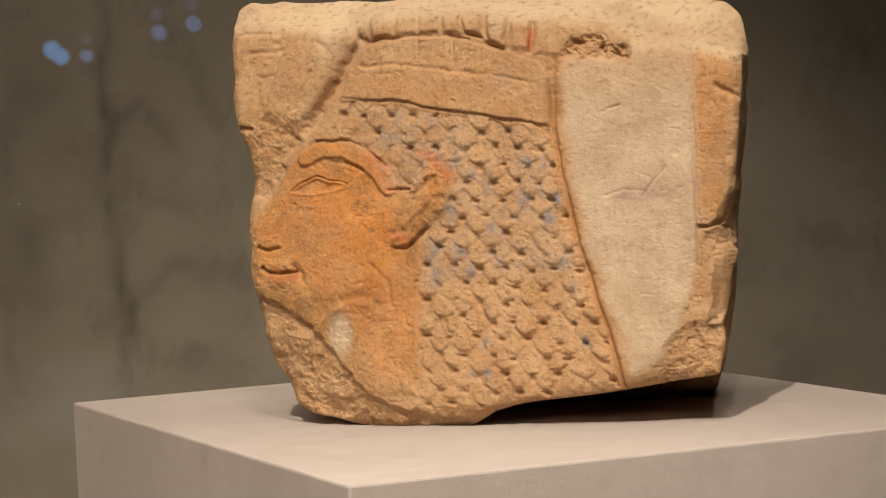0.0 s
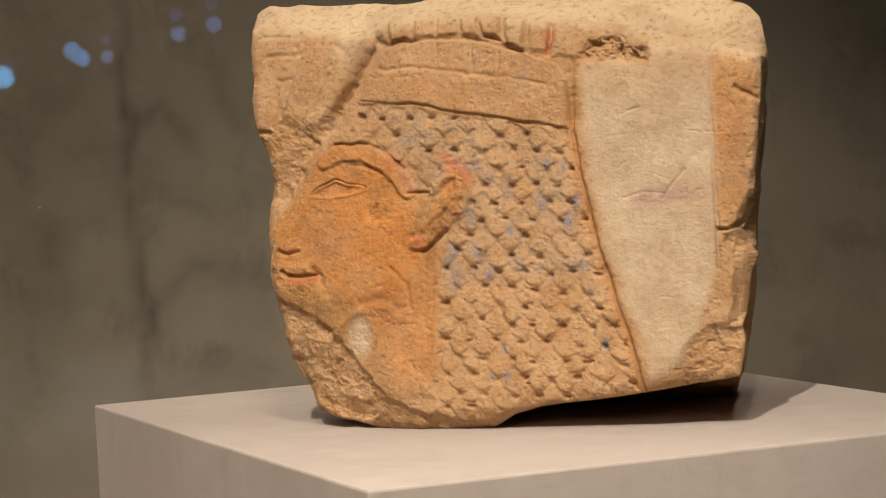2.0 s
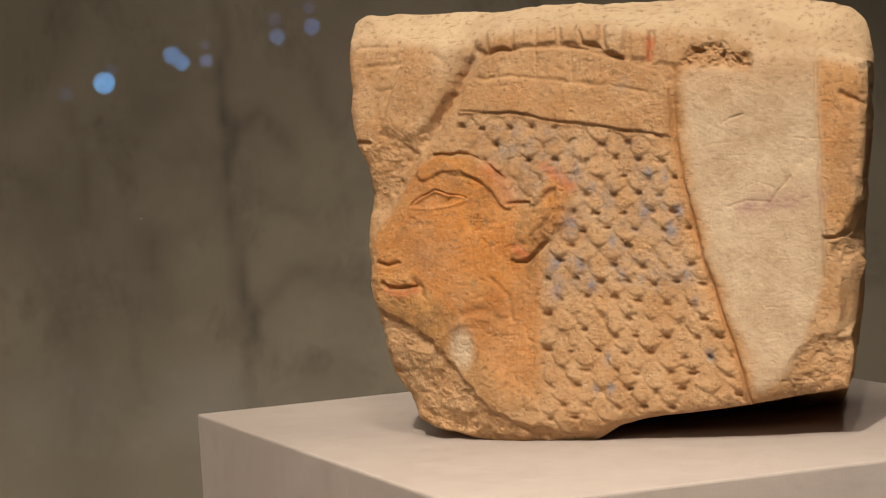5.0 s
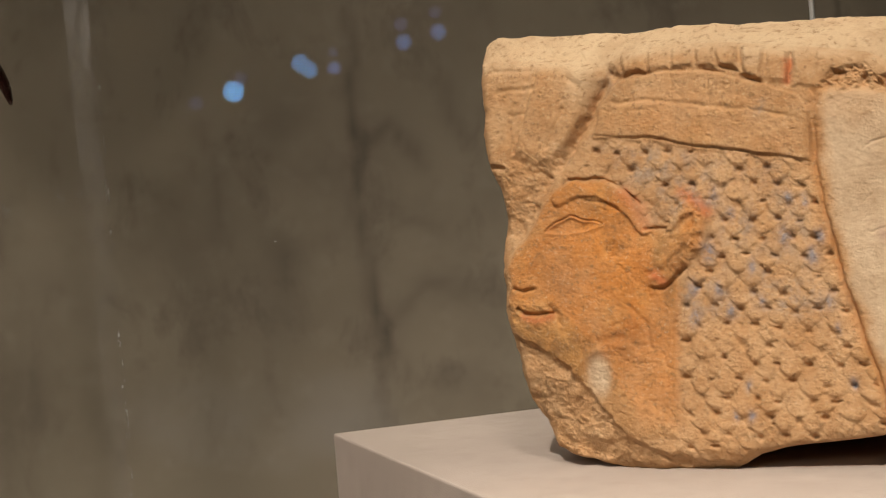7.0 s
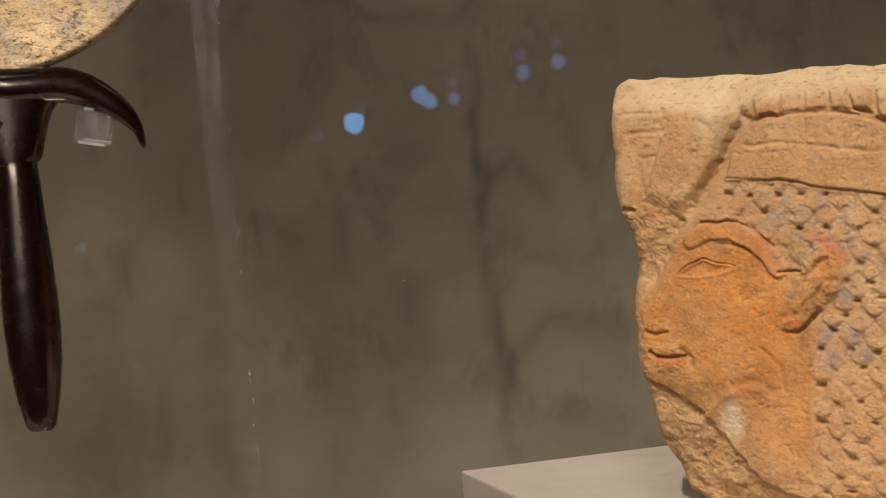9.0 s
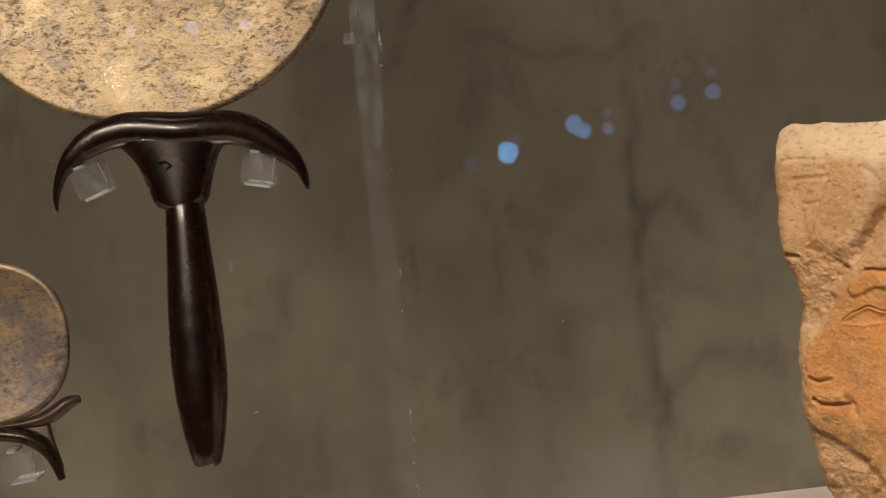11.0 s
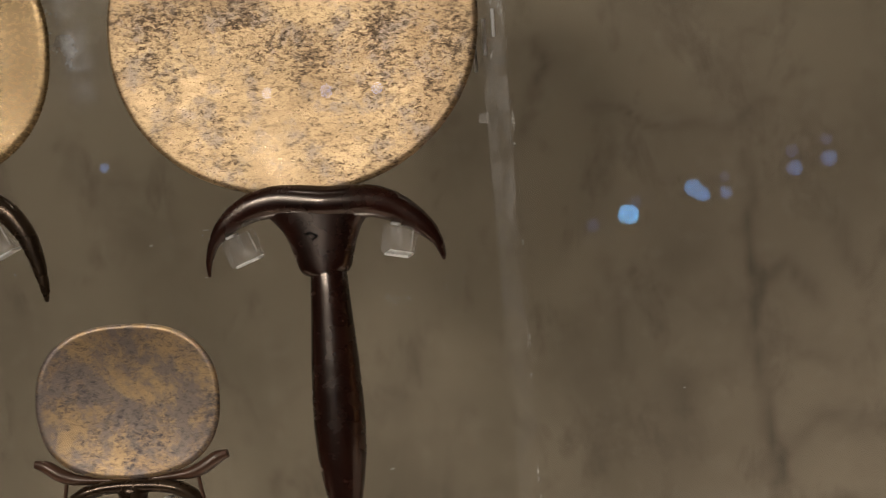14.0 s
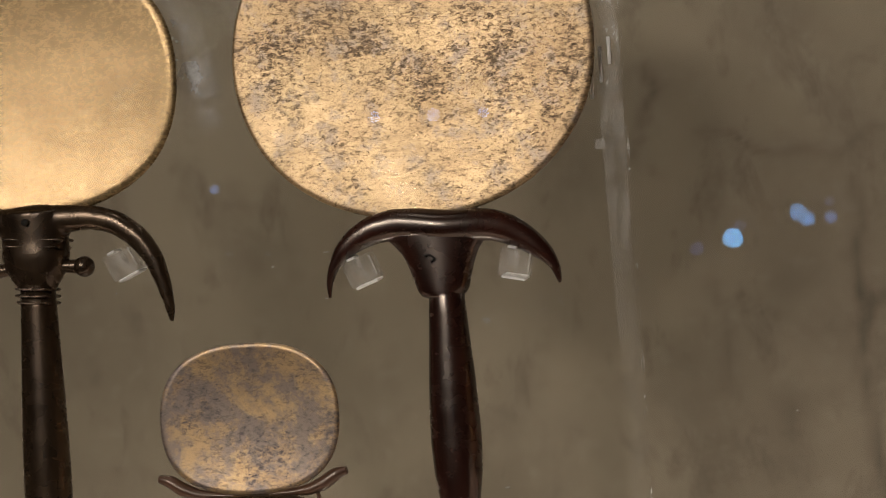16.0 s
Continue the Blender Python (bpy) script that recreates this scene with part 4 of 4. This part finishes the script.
    faces = [np.stack([i[:-1, :-1], i[1:, :-1], i[1:, 1:], i[:-1, 1:]], -1).reshape(-1, 4)]
    ring = np.r_[i[0, :-1], i[:-1, -1], i[-1, :0:-1], i[:0:-1, 0]]
    n = len(ring)
    base = verts[0][ring]
    q = np.array(BACK + BACK[:1], float)
    # the rear outline, met at like angles round the middle
    mid = base[:, :2].mean(0)
    ang = np.unwrap(np.arctan2(base[:, 1] - mid[1], base[:, 0] - mid[0]))
    dense = resample(BACK + BACK[:1], 1500)
    dang = np.arctan2(dense[:, 1] - mid[1], dense[:, 0] - mid[0])
    pick = np.array([np.argmin(np.abs(np.angle(np.exp(1j * (dang - a))))) for a in ang])
    rear = dense[pick]
    for k in range(5):
        rear = (np.roll(rear, 1, 0) + rear + np.roll(rear, -1, 0)) / 3
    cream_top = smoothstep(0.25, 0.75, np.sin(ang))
    layers, count, tops = 46, nu * nv, []
    prev = ring
    for k in range(1, layers + 1):
        u = k / layers
        if u < 0.5:
            w = (u / 0.5)
            xy, z = base[:, :2] * (1 - w) + rear * w, base[:, 2] * (1 - w) - 20 * w
        else:
            w = (u - 0.5) / 0.5
            xy = rear + (mid - rear) * (0.09 * w + 0.10 * w ** 6)
            xy[:, 0] -= 9 * w * smoothstep(mid[0], mid[0] + 60, rear[:, 0])
            xy[:, 1] = np.where(rear[:, 1] < mid[1], np.maximum(rear[:, 1] * (1 - 0.8 * w ** 4), -1.0), xy[:, 1])
            z = np.full(n, -20 - 95 * w)
        out = (xy - mid) / np.linalg.norm(xy - mid, axis=1)[:, None]
        arc = np.arange(n) * 0.35
        bumpy = smoothstep(0, 0.12, u) * (1.6 * fbm(arc + 300, z + 500, 0.06, 5, 0.6) + 0.4 * fbm(arc, z, 0.5, 2))
        verts.append(np.c_[xy + out * bumpy[:, None], z + smoothstep(0, 0.2, u) * fbm(arc + 90, z + 70, 0.1, 3)])
        now = np.arange(count, count + n)
        count += n
        faces.append(np.stack([prev, np.roll(prev, -1), np.roll(now, -1), now], -1))
        prev = now
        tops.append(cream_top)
    verts.append(np.array([[*mid, -116.0]]))
    V = np.vstack(verts) * 0.001
    F = np.vstack(faces).tolist() + [[int(a), int(b), count] for a, b in zip(prev, np.roll(prev, -1))]
    me = bpy.data.meshes.new("carved_relief_block")
    me.from_pydata(V.tolist(), [], F)
    for key, vals in m.items():
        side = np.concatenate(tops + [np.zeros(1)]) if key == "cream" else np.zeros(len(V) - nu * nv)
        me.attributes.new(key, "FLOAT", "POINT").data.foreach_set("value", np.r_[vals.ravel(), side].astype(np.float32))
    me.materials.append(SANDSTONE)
    me.shade_smooth()
    me.validate()
    bm = bmesh.new()
    bm.from_mesh(me)
    bmesh.ops.recalc_face_normals(bm, faces=bm.faces)
    bm.to_mesh(me)
    bm.free()
    ob = new("carved_relief_block", me)
    ob.matrix_world = STONE_AT
    return tagged(ob, "broken tan sandstone block carved in low relief with ochre paint traces", "stone relief")


build_relief()

# thin pale rod behind the stone
bm = bmesh.new()
bmesh.ops.create_cone(bm, cap_ends=True, segments=12, radius1=0.0013, radius2=0.0013, depth=0.50)
rod = part("thin_rod", bm, WHITE_ROD)
rod.location = (0.062, 0.91, PLINTH_Z + 0.25)
tagged(rod, "thin pale upright rod standing on the plinth behind the block", "rod")

# ---- mirrors on the clear sheet ----
SHEET_AT = Matrix(((0.9789, -0.0063, 0.2044, -0.35), (0.2045, 0.0301, -0.9784, 0.7701), (0.0, 0.9995, 0.0308, 1.42), (0, 0, 0, 1)))


def mm(v):
    return [(a * 0.001, b * 0.001) for a, b in v]


def build_sheet():
    ex = [(91.0, -27.4)][0][0] * 0.001
    root = new("mounting_sheet")
    root.matrix_world = SHEET_AT
    w, th, lo, hi = 0.62, 0.008, -0.46, 0.40
    bm = bmesh.new()
    bmesh.ops.create_grid(bm, x_segments=1, y_segments=1, size=0.5, matrix=Matrix.Translation((ex - w / 2, (lo + hi) / 2, -0.012)) @ Matrix.Diagonal((w, hi - lo, 1, 1)))
    f = part("sheet_face", bm, SHEET, root, smooth=False)
    f.visible_shadow = False
    bm = box((0.0012, hi - lo, th), (ex, (lo + hi) / 2, -0.012 - th / 2), 0.0003, 1)
    e = part("sheet_edge", bm, EDGE, root, "milky sawn edge with scratches", smooth=False)
    e.visible_shadow = False
    bm = bmesh.new()
    z0 = -0.0112
    quad = [bm.verts.new(v) for v in ((ex - 0.0190, hi, z0), (ex - 0.0008, hi, z0), (ex - 0.0008, lo, z0), (ex - 0.0020, lo, z0))]
    bm.faces.new(quad)
    bmesh.ops.solidify(bm, geom=bm.faces[:], thickness=0.0006)
    e = part("edge_bevel", bm, BEVEL, root, "dull bevel along the edge", smooth=False)
    e.visible_shadow = False
    # glints on the edge, painted as small pale slivers
    for (gx, gy), gl in zip(mm([(75.2, 103.9), (80.3, 113.4), (85.0, 120.1), (77.4, 73.7)]), (0.015, 0.018, 0.014, 0.005)):
        e = part("edge_chip", box((0.0017 if gl > 0.006 else 0.005, gl, 0.0012), (gx, gy, -0.0095), 0.0003, 1), GLINT_WHITE if gl > 0.006 else BEVEL, root, "pale painted glint on the edge")
    # bluish reflection on the sheet, painted as a thin hazy patch
    (sx, sy), = mm([(-136.7, 133.8)])
    bm = bmesh.new()
    bmesh.ops.create_grid(bm, x_segments=1, y_segments=1, size=1, matrix=Matrix.Diagonal((0.020, 0.052, 1, 1)))
    e = part("dust_smear", bm, HAZE_PATCH, root, "pale bluish painted reflection", smooth=False)
    e.location, e.rotation_euler = (sx, sy, -0.0114), (0, 0, radians(18))
    e.visible_shadow = False
    for (gx, gy), gl in zip(mm([(-95.0, 23.5), (19.6, -95.1), (-66.3, 29.4), (-67.4, 5.7), (165.0, -64.1)] + [(20.2, -94.8), (-94.6, 23.8)]), (0.0016, 0.0020, 0.0030, 0.0014, 0.0010, 0.0016, 0.0014)):
        part("dust_speck", box((gl, 0.0005, 0.0004), (gx, gy, -0.0108), 0.0001, 1), DUST, root)
    return tagged(root, "clear acrylic mounting sheet with a scuffed milky edge", "acrylic sheet")


build_sheet()


def lathe(profile, segments=40, squash=1.0, depth=None):
    """A turned solid about the local y axis from (height, radius) pairs, closed at both ends."""
    bm = bmesh.new()
    rings = []
    for hgt, r in profile:
        rings.append([bm.verts.new((r * math.cos(2 * math.pi * k / segments), hgt, (depth or squash * r) * math.sin(2 * math.pi * k / segments))) for k in range(segments)])
    for a, b in zip(rings, rings[1:]):
        for k in range(segments):
            bm.faces.new((a[k], a[(k + 1) % segments], b[(k + 1) % segments], b[k]))
    bm.faces.new(rings[0])
    bm.faces.new(rings[-1])
    return bm


def sweep(pts, sizes, segments=20, power=2.0):
    """A tapered limb along points in the sheet's plane; sizes are (half height, half depth)."""
    p = np.array(pts, float)
    s = np.linspace(0, len(p) - 1, len(p) * 8)
    k = np.arange(len(p))

    def soft(v):
        out = np.interp(s, k, v)
        for _ in range(6):
            out[1:-1] = (out[:-2] + 2 * out[1:-1] + out[2:]) / 4
        return out

    c = np.stack([soft(p[:, 0]), soft(p[:, 1])], 1)
    hh, dd = soft(np.array(sizes)[:, 0]), soft(np.array(sizes)[:, 1])
    tan = np.gradient(c, axis=0)
    tan /= np.linalg.norm(tan, axis=1)[:, None] + 1e-9
    bm = bmesh.new()
    rings = []
    for (cx, cy), (tx, ty), a, b in zip(c, tan, hh, dd):
        ring = []
        for j in range(segments):
            th = 2 * math.pi * j / segments
            ca, sa = math.cos(th), math.sin(th)
            ca, sa = math.copysign(abs(ca) ** (2 / power), ca), math.copysign(abs(sa) ** (2 / power), sa)
            ring.append(bm.verts.new((cx - ty * a * ca, cy + tx * a * ca, b * sa)))
        rings.append(ring)
    for a, b in zip(rings, rings[1:]):
        for j in range(segments):
            bm.faces.new((a[j], a[(j + 1) % segments], b[(j + 1) % segments], b[j]))
    bm.faces.new(rings[0])
    bm.faces.new(rings[-1])
    return bm


def fused(a, b, m):
    """Two solids in one mesh, to be melted into one skin."""
    me = bpy.data.meshes.new("piece")
    bmesh.ops.transform(b, matrix=m, verts=b.verts)
    bmesh.ops.recalc_face_normals(a, faces=a.faces)
    bmesh.ops.recalc_face_normals(b, faces=b.faces)
    b.to_mesh(me)
    b.free()
    a.from_mesh(me)
    bpy.data.meshes.remove(me)
    return a


def melt(ob):
    rm = ob.modifiers.new("skin", "REMESH")
    rm.mode, rm.voxel_size, rm.use_smooth_shade = "VOXEL", 0.0007, True
    sm = ob.modifiers.new("soften", "SMOOTH")
    sm.factor, sm.iterations = 0.5, 30


def disc(rx, ry, thick, power=2.0, wobble=0.0, seed=0, dome=-0.0035, drop=0.0):
    """A slightly domed metal disc with a rounded rim, wider than high if rx > ry."""
    bm = bmesh.new()
    seg, rings = 120, []
    for f, z in ((0.80, -thick / 2 + min(dome, 0)), (0.99, -thick / 2), (1.0, 0.0), (0.997, thick * 0.32), (0.985, thick / 2), *((q, thick / 2 + dome * (1 - (q / 0.985) ** 2)) for q in (0.93, 0.86, 0.78, 0.69, 0.59, 0.48, 0.36, 0.24, 0.12))):
        ring = []
        for k in range(seg):
            a = 2 * math.pi * k / seg
            ca, sa = math.cos(a), math.sin(a)
            r = (abs(ca) ** power + abs(sa) ** power) ** (-1 / power) * f
            r *= 1 + wobble * noise.noise(Vector((2 * ca, 2 * sa, seed)))
            yy = sa * r
            ring.append(bm.verts.new((rx * ca * r, ry * yy - drop * (1 - yy), z)))
        rings.append(ring)
    for a, b in zip(rings, rings[1:]):
        for k in range(seg):
            bm.faces.new((a[k], a[(k + 1) % seg], b[(k + 1) % seg], b[k]))
    bm.faces.new(rings[-1])
    bm.faces.new(rings[0])
    return bm


def peg(at, turn):
    """A clear cube with polished faces, glued to the sheet; its bright edges and inner reflections are painted white.
    """
    root = new("acrylic_peg")
    root.matrix_world = SHEET_AT @ Matrix.Translation((at[0], at[1], -0.002)) @ Matrix.Rotation(radians(turn), 4, "Z") @ Matrix.Rotation(radians(7), 4, "X")
    c = part("cube", box((0.0150, 0.0140, 0.019), (0, 0, 0), 0.0009, 2), CUBE_GLEAM, root, smooth=False)
    c.visible_shadow = False
    # white slivers painted for light caught at the cube's edges
    part("frosted_base", box((0.0122, 0.0014, 0.016), (0.0006, -0.0075, 0), 0.0004, 1), PEG_GLINT, root, "lower face with painted white light", smooth=False)
    part("bright_edge", box((0.0008, 0.0105, 0.0010), (0.0075, 0.0005, 0.0088), 0.0002, 1), EDGE_GLEAM, root, "sawn edge", smooth=False)
    part("frosted_tip", box((0.0045, 0.0012, 0.012), (-0.002, 0.0075, 0.002), 0.0003, 1), PEG_GLINT, root, "upper edge with painted highlight", smooth=False)
    return tagged(root, "clear acrylic cube peg holding up a mirror", "peg", "pegs of the mirrors")


def thing(name, at, label, category, group=""):
    root = new(name)
    root.matrix_world = SHEET_AT @ Matrix.Translation((at[0], at[1], 0))
    return tagged(root, label, category, group)


def build_large_mirror():
    (cx, cy), = mm([(-3.3, 3.8)])
    root = thing("hand_mirror", (cx, cy), "hand mirror with spotted golden disc and dark wooden horned handle", "mirror", "mirrors on the sheet")
    loc = lambda pts: [(a - cx, b - cy) for a, b in mm(pts)]
    (l, _), (r, _), (_, lo) = loc([(-108.0, 135.6), (77.1, 113.6), (-18.7, 44.4)])
    (_, mid), = loc([(-13.4, 128.7)])
    d = part("disc", disc((r - l) / 2 + 0.0008, mid - lo + 0.001, 0.004, 2.12, 0.004, 3), GILT, root, "mottled golden bronze disc with dark spots")
    d.location = ((l + r) / 2 + 0.0014, mid - 0.0012, 0)
    limb = loc([(-62.9, 5.4), (-63.0, 12.0), (-60.5, 20.4), (-55.3, 28.1), (-47.9, 34.1), (-38.9, 38.4), (-27.1, 40.4), (-15.5, 39.3), (-2.7, 37.2), (10.3, 37.4), (21.7, 36.9), (31.4, 33.4), (40.4, 27.4), (47.6, 21.0), (52.0, 14.8), (53.8, 7.9), (54.0, 5.7)])
    size = [(0.0006, 0.0008), (0.0016, 0.0018), (0.0026, 0.003), (0.0046, 0.0046), (0.0062, 0.0056), (0.0074, 0.0065), (0.0080, 0.0075), (0.0084, 0.009), (0.0088, 0.010), (0.0084, 0.009), (0.0080, 0.0075), (0.0074, 0.0065), (0.0062, 0.0056), (0.0046, 0.0046), (0.0026, 0.003), (0.0014, 0.0018), (0.0006, 0.0008)]
    horns = sweep(limb, size, 22, 2.2)
    prof = [((b), w) for (_, b), w in zip(loc([(-2.7, 36.1), (-2.9, 33.8), (-3.1, 30.2), (-3.4, 25.1), (-3.9, 18.0), (-4.3, 10.9), (-4.6, 6.1), (-4.8, 3.3), (-4.9, 2.2)]), (0.0290, 0.0270, 0.0236, 0.0196, 0.0165, 0.0144, 0.0131, 0.0112, 0.0085))]
    nx = loc([(-4.4, 9.5)])[0][0]
    part("crosspiece", fused(horns, lathe(prof, 40, 0.50, 0.0080), Matrix.Translation((nx, 0, 0)) @ Matrix.Rotation(radians(1.5), 4, "Z")), EBONY, root, "curved horn-like crosspiece with a flared neck")
    melt(root.children[-1])
    part("crack", sweep(loc([(-13.1, 22.9), (-9.0, 23.5), (-6.3, 21.3), (-9.2, 19.8)]), [(0.0003, 0.0003), (0.0005, 0.0004), (0.0005, 0.0004), (0.0003, 0.0003)], 8), DARK_HOLE, root, "short dark crack in the wood").location.z = 0.0092
    # turned grip
    (bx, by), = mm([(-2.3, -116.8)])
    (tx, ty), = mm([(-3.1, 3.0)])
    bx, by, tx, ty = bx - cx, by - cy, tx - cx, ty - cy
    length = math.hypot(bx - tx, by - ty)
    prof = [(-length * f, w) for f, w in ((-0.02, 0.0082), (0.0, 0.0090), (0.08, 0.0096), (0.2, 0.0105), (0.35, 0.0118), (0.5, 0.0126), (0.62, 0.0128), (0.74, 0.0120), (0.86, 0.0100), (0.94, 0.0080), (0.985, 0.0066), (1.0, 0.0050))]
    g = part("grip", lathe(prof, 44, 0.8), EBONY, root, "polished turned grip, swelling towards the end")
    g.matrix_local = Matrix.Translation((tx, ty, 0.001)) @ Matrix.Rotation(math.atan2(bx - tx, -(by - ty)), 4, "Z")
    peg(mm([(-45.8, 18.6)])[0], 20)
    peg(mm([(32.7, 17.6)])[0], -12)


def build_left_mirror():
    (cx, cy), = mm([(-218.6, 17.8)])
    root = thing("hand_mirror", (cx, cy), "hand mirror with smooth golden disc and dark bronze horned handle", "mirror", "mirrors on the sheet")
    loc = lambda pts: [(a - cx, b - cy) for a, b in mm(pts)]
    (r, mid), (_, lo), (mx, _) = loc([(-138.4, 128.0), (-206.2, 60.9), (-217.5, 82.8)])
    d = part("disc", disc(r - mx, mid - lo + 0.001, 0.004, 2.3, 0.004, 9, -0.0045), PLAIN_BRONZE, root, "smooth golden bronze disc with small dark flecks")
    d.location = (mx + 0.0012, mid - 0.0018, 0)
    right = loc([(-218.9, 56.8), (-203.4, 55.7), (-187.9, 55.7), (-174.3, 52.1), (-162.5, 43.4), (-154.9, 32.6), (-150.2, 19.1), (-147.3, 5.9), (-146.9, -1.7)])
    size = [(0.0075, 0.009), (0.0075, 0.008), (0.0065, 0.0065), (0.0062, 0.006), (0.0060, 0.0055), (0.0052, 0.005), (0.0040, 0.004), (0.0026, 0.003), (0.0012, 0.0015)]
    both = [(2 * mx - a, b) for a, b in right[::-1]] + right[1:]
    horns = sweep(both, size[::-1] + size[1:], 22, 2.4)
    prof = [(b, w) for (_, b), w in zip(loc([(-216.2, 60.4), (-216.6, 53.1), (-217.1, 44.2), (-217.5, 36.9), (-217.9, 29.5), (-218.2, 23.6), (-218.5, 19.2), (-218.6, 16.6)]), (0.0190, 0.0185, 0.0180, 0.0185, 0.0165, 0.0128, 0.0098, 0.0088))]
    n = part("crosspiece", fused(horns, lathe(prof, 40, 0.6), Matrix()), DARK_BRONZE, root, "curved horn-like crosspiece on a tapered capital with side knobs")
    melt(n)
    for pts, w in (([(-232.6, 46.8), (-217.1, 45.1), (-201.5, 44.6)], 0.0012), ([(-231.6, 42.9), (-217.3, 41.3), (-203.0, 40.9)], 0.0009), ([(-227.1, 20.7), (-218.5, 19.5), (-209.8, 19.5)], 0.0011), ([(-227.3, 17.2), (-218.7, 16.0), (-210.0, 16.0)], 0.0011), ([(-227.5, 13.6), (-218.9, 12.5), (-210.2, 12.5)], 0.0011)):
        q = loc(pts)
        part("collar_ring", sweep([q[0], q[1], q[2]], [(w, 0.0104 if w > 0.001 else 0.0112)] * 3, 12), DARK_BRONZE, n)
    for sgn in (1, -1):
        (ex, ey), = loc([(-191.8, 30.1)])
        ex = ex if sgn > 0 else -ex
        arm = sweep([(0.010 * sgn, ey + 0.001), (ex * 0.6, ey + 0.001), (ex, ey)], [(0.0035, 0.004), (0.0034, 0.004), (0.0040, 0.004)], 16)
        part("side_arm", arm, DARK_BRONZE, n)
        bm = bmesh.new()
        bmesh.ops.create_uvsphere(bm, u_segments=20, v_segments=12, radius=0.0055)
        k = part("knob", bm, DARK_BRONZE, n, "ribbed round knob")
        k.location = (ex, ey, 0.002)
    bm = bmesh.new()
    bmesh.ops.create_cone(bm, cap_ends=True, segments=16, radius1=0.0019, radius2=0.0019, depth=0.001)
    hole = part("rivet_hole", bm, DARK_HOLE, n, "small dark rivet hole")
    (hx, hy), = loc([(-219.0, 54.4)])
    hole.location = (hx, hy, 0.0122)
    prof = [(b, w) for (_, b), w in zip(loc([(-218.5, 19.2), (-219.0, 10.4), (-219.9, -5.7), (-221.2, -29.2), (-222.8, -58.4), (-224.1, -81.8), (-225.7, -110.9), (-227.3, -140.0), (-228.1, -154.5)]), (0.0095, 0.0096, 0.0102, 0.0112, 0.0122, 0.0126, 0.0120, 0.0102, 0.006))]
    g = part("grip", lathe(prof, 40, 0.8), DARK_BRONZE, root, "long ribbed bronze grip")
    peg(mm([(-171.0, 30.8)])[0], 25)
    peg(((2 * (mx + cx) - mm([(-171.0, 30.8)])[0][0]), mm([(-171.0, 30.8)])[0][1]), -25)


def build_small_mirror():
    (cx, cy), = mm([(-108.7, -92.9)])
    root = thing("hand_mirror", (cx, cy), "small hand mirror with grey patinated disc and dark carved handle", "mirror", "mirrors on the sheet")
    loc = lambda pts: [(a - cx, b - cy) for a, b in mm(pts)]
    (l, _), (r, _), (_, hi), (_, lo) = loc([(-156.0, -50.2), (-61.9, -55.2), (-107.0, -14.6), (-111.6, -91.6)])
    d = part("disc", disc((r - l) / 2, (hi - lo) / 2, 0.0035, 2.45, 0.006, 5), GREY_BRONZE, root, "rounded grey-brown bronze disc with golden patches")
    d.location = ((l + r) / 2, (hi + lo) / 2, 0)
    mid = (l + r) / 2
    # scrolled brackets that hold the disc
    right = loc([(-59.6, -81.5), (-65.4, -83.0), (-71.7, -87.4), (-78.8, -90.2), (-88.4, -91.2), (-99.4, -91.6)])
    size = [(0.0020, 0.0022), (0.0033, 0.0036), (0.0036, 0.0038), (0.0030, 0.0032), (0.0018, 0.0024), (0.0011, 0.002)]
    (r12, _), (l12, _) = loc([(-62.5, -58.7), (-62.5, -58.7)])
    for sgn in (1, -1):
        pts = right if sgn > 0 else [(2 * mid - a, b) for a, b in right]
        part("bracket", sweep(pts, size, 16), RED_WOOD, root, "small scrolled bracket under the disc")
    stem = loc([(-75.3, -91.5), (-74.4, -97.9), (-71.6, -108.2), (-70.3, -112.8)])
    for sgn in (1, -1):
        pts = stem if sgn > 0 else [(2 * mid - a, b) for a, b in stem]
        part("strut", sweep(pts, [(0.0010, 0.0012)] * 4, 12), RED_WOOD, root)
    arch = loc([(-70.7, -118.1), (-73.3, -109.2), (-77.7, -101.7), (-84.8, -97.3), (-94.2, -95.1), (-105.7, -94.4)])
    size = [(0.0014, 0.003), (0.0026, 0.004), (0.0036, 0.005), (0.0036, 0.006), (0.0034, 0.006), (0.0034, 0.006)]
    both = arch[:-1] + [(2 * mid - a, b) for a, b in arch[::-1]]
    part("crosspiece", sweep(both, size[:-1] + size[::-1], 20, 2.4), DARK_BRONZE, root, "dark arched crosspiece")
    (_, y0), (_, y1) = loc([(-105.7, -94.4), (-111.5, -173.2)])
    prof = [(y0 + (y1 - y0) * f, w) for f, w in ((0, 0.0085), (0.06, 0.0075), (0.15, 0.0062), (0.3, 0.0060), (0.6, 0.0070), (0.9, 0.0066), (1.0, 0.004))]
    g = part("grip", lathe(prof, 32, 0.8), DARK_BRONZE, root)
    g.location = (mid, 0, 0)
    (px, py), = mm([(-89.0, -109.3)])
    peg((px, py), 6)
    peg((2 * (mid + cx) - px, py), -6)


build_large_mirror()
build_left_mirror()
build_small_mirror()
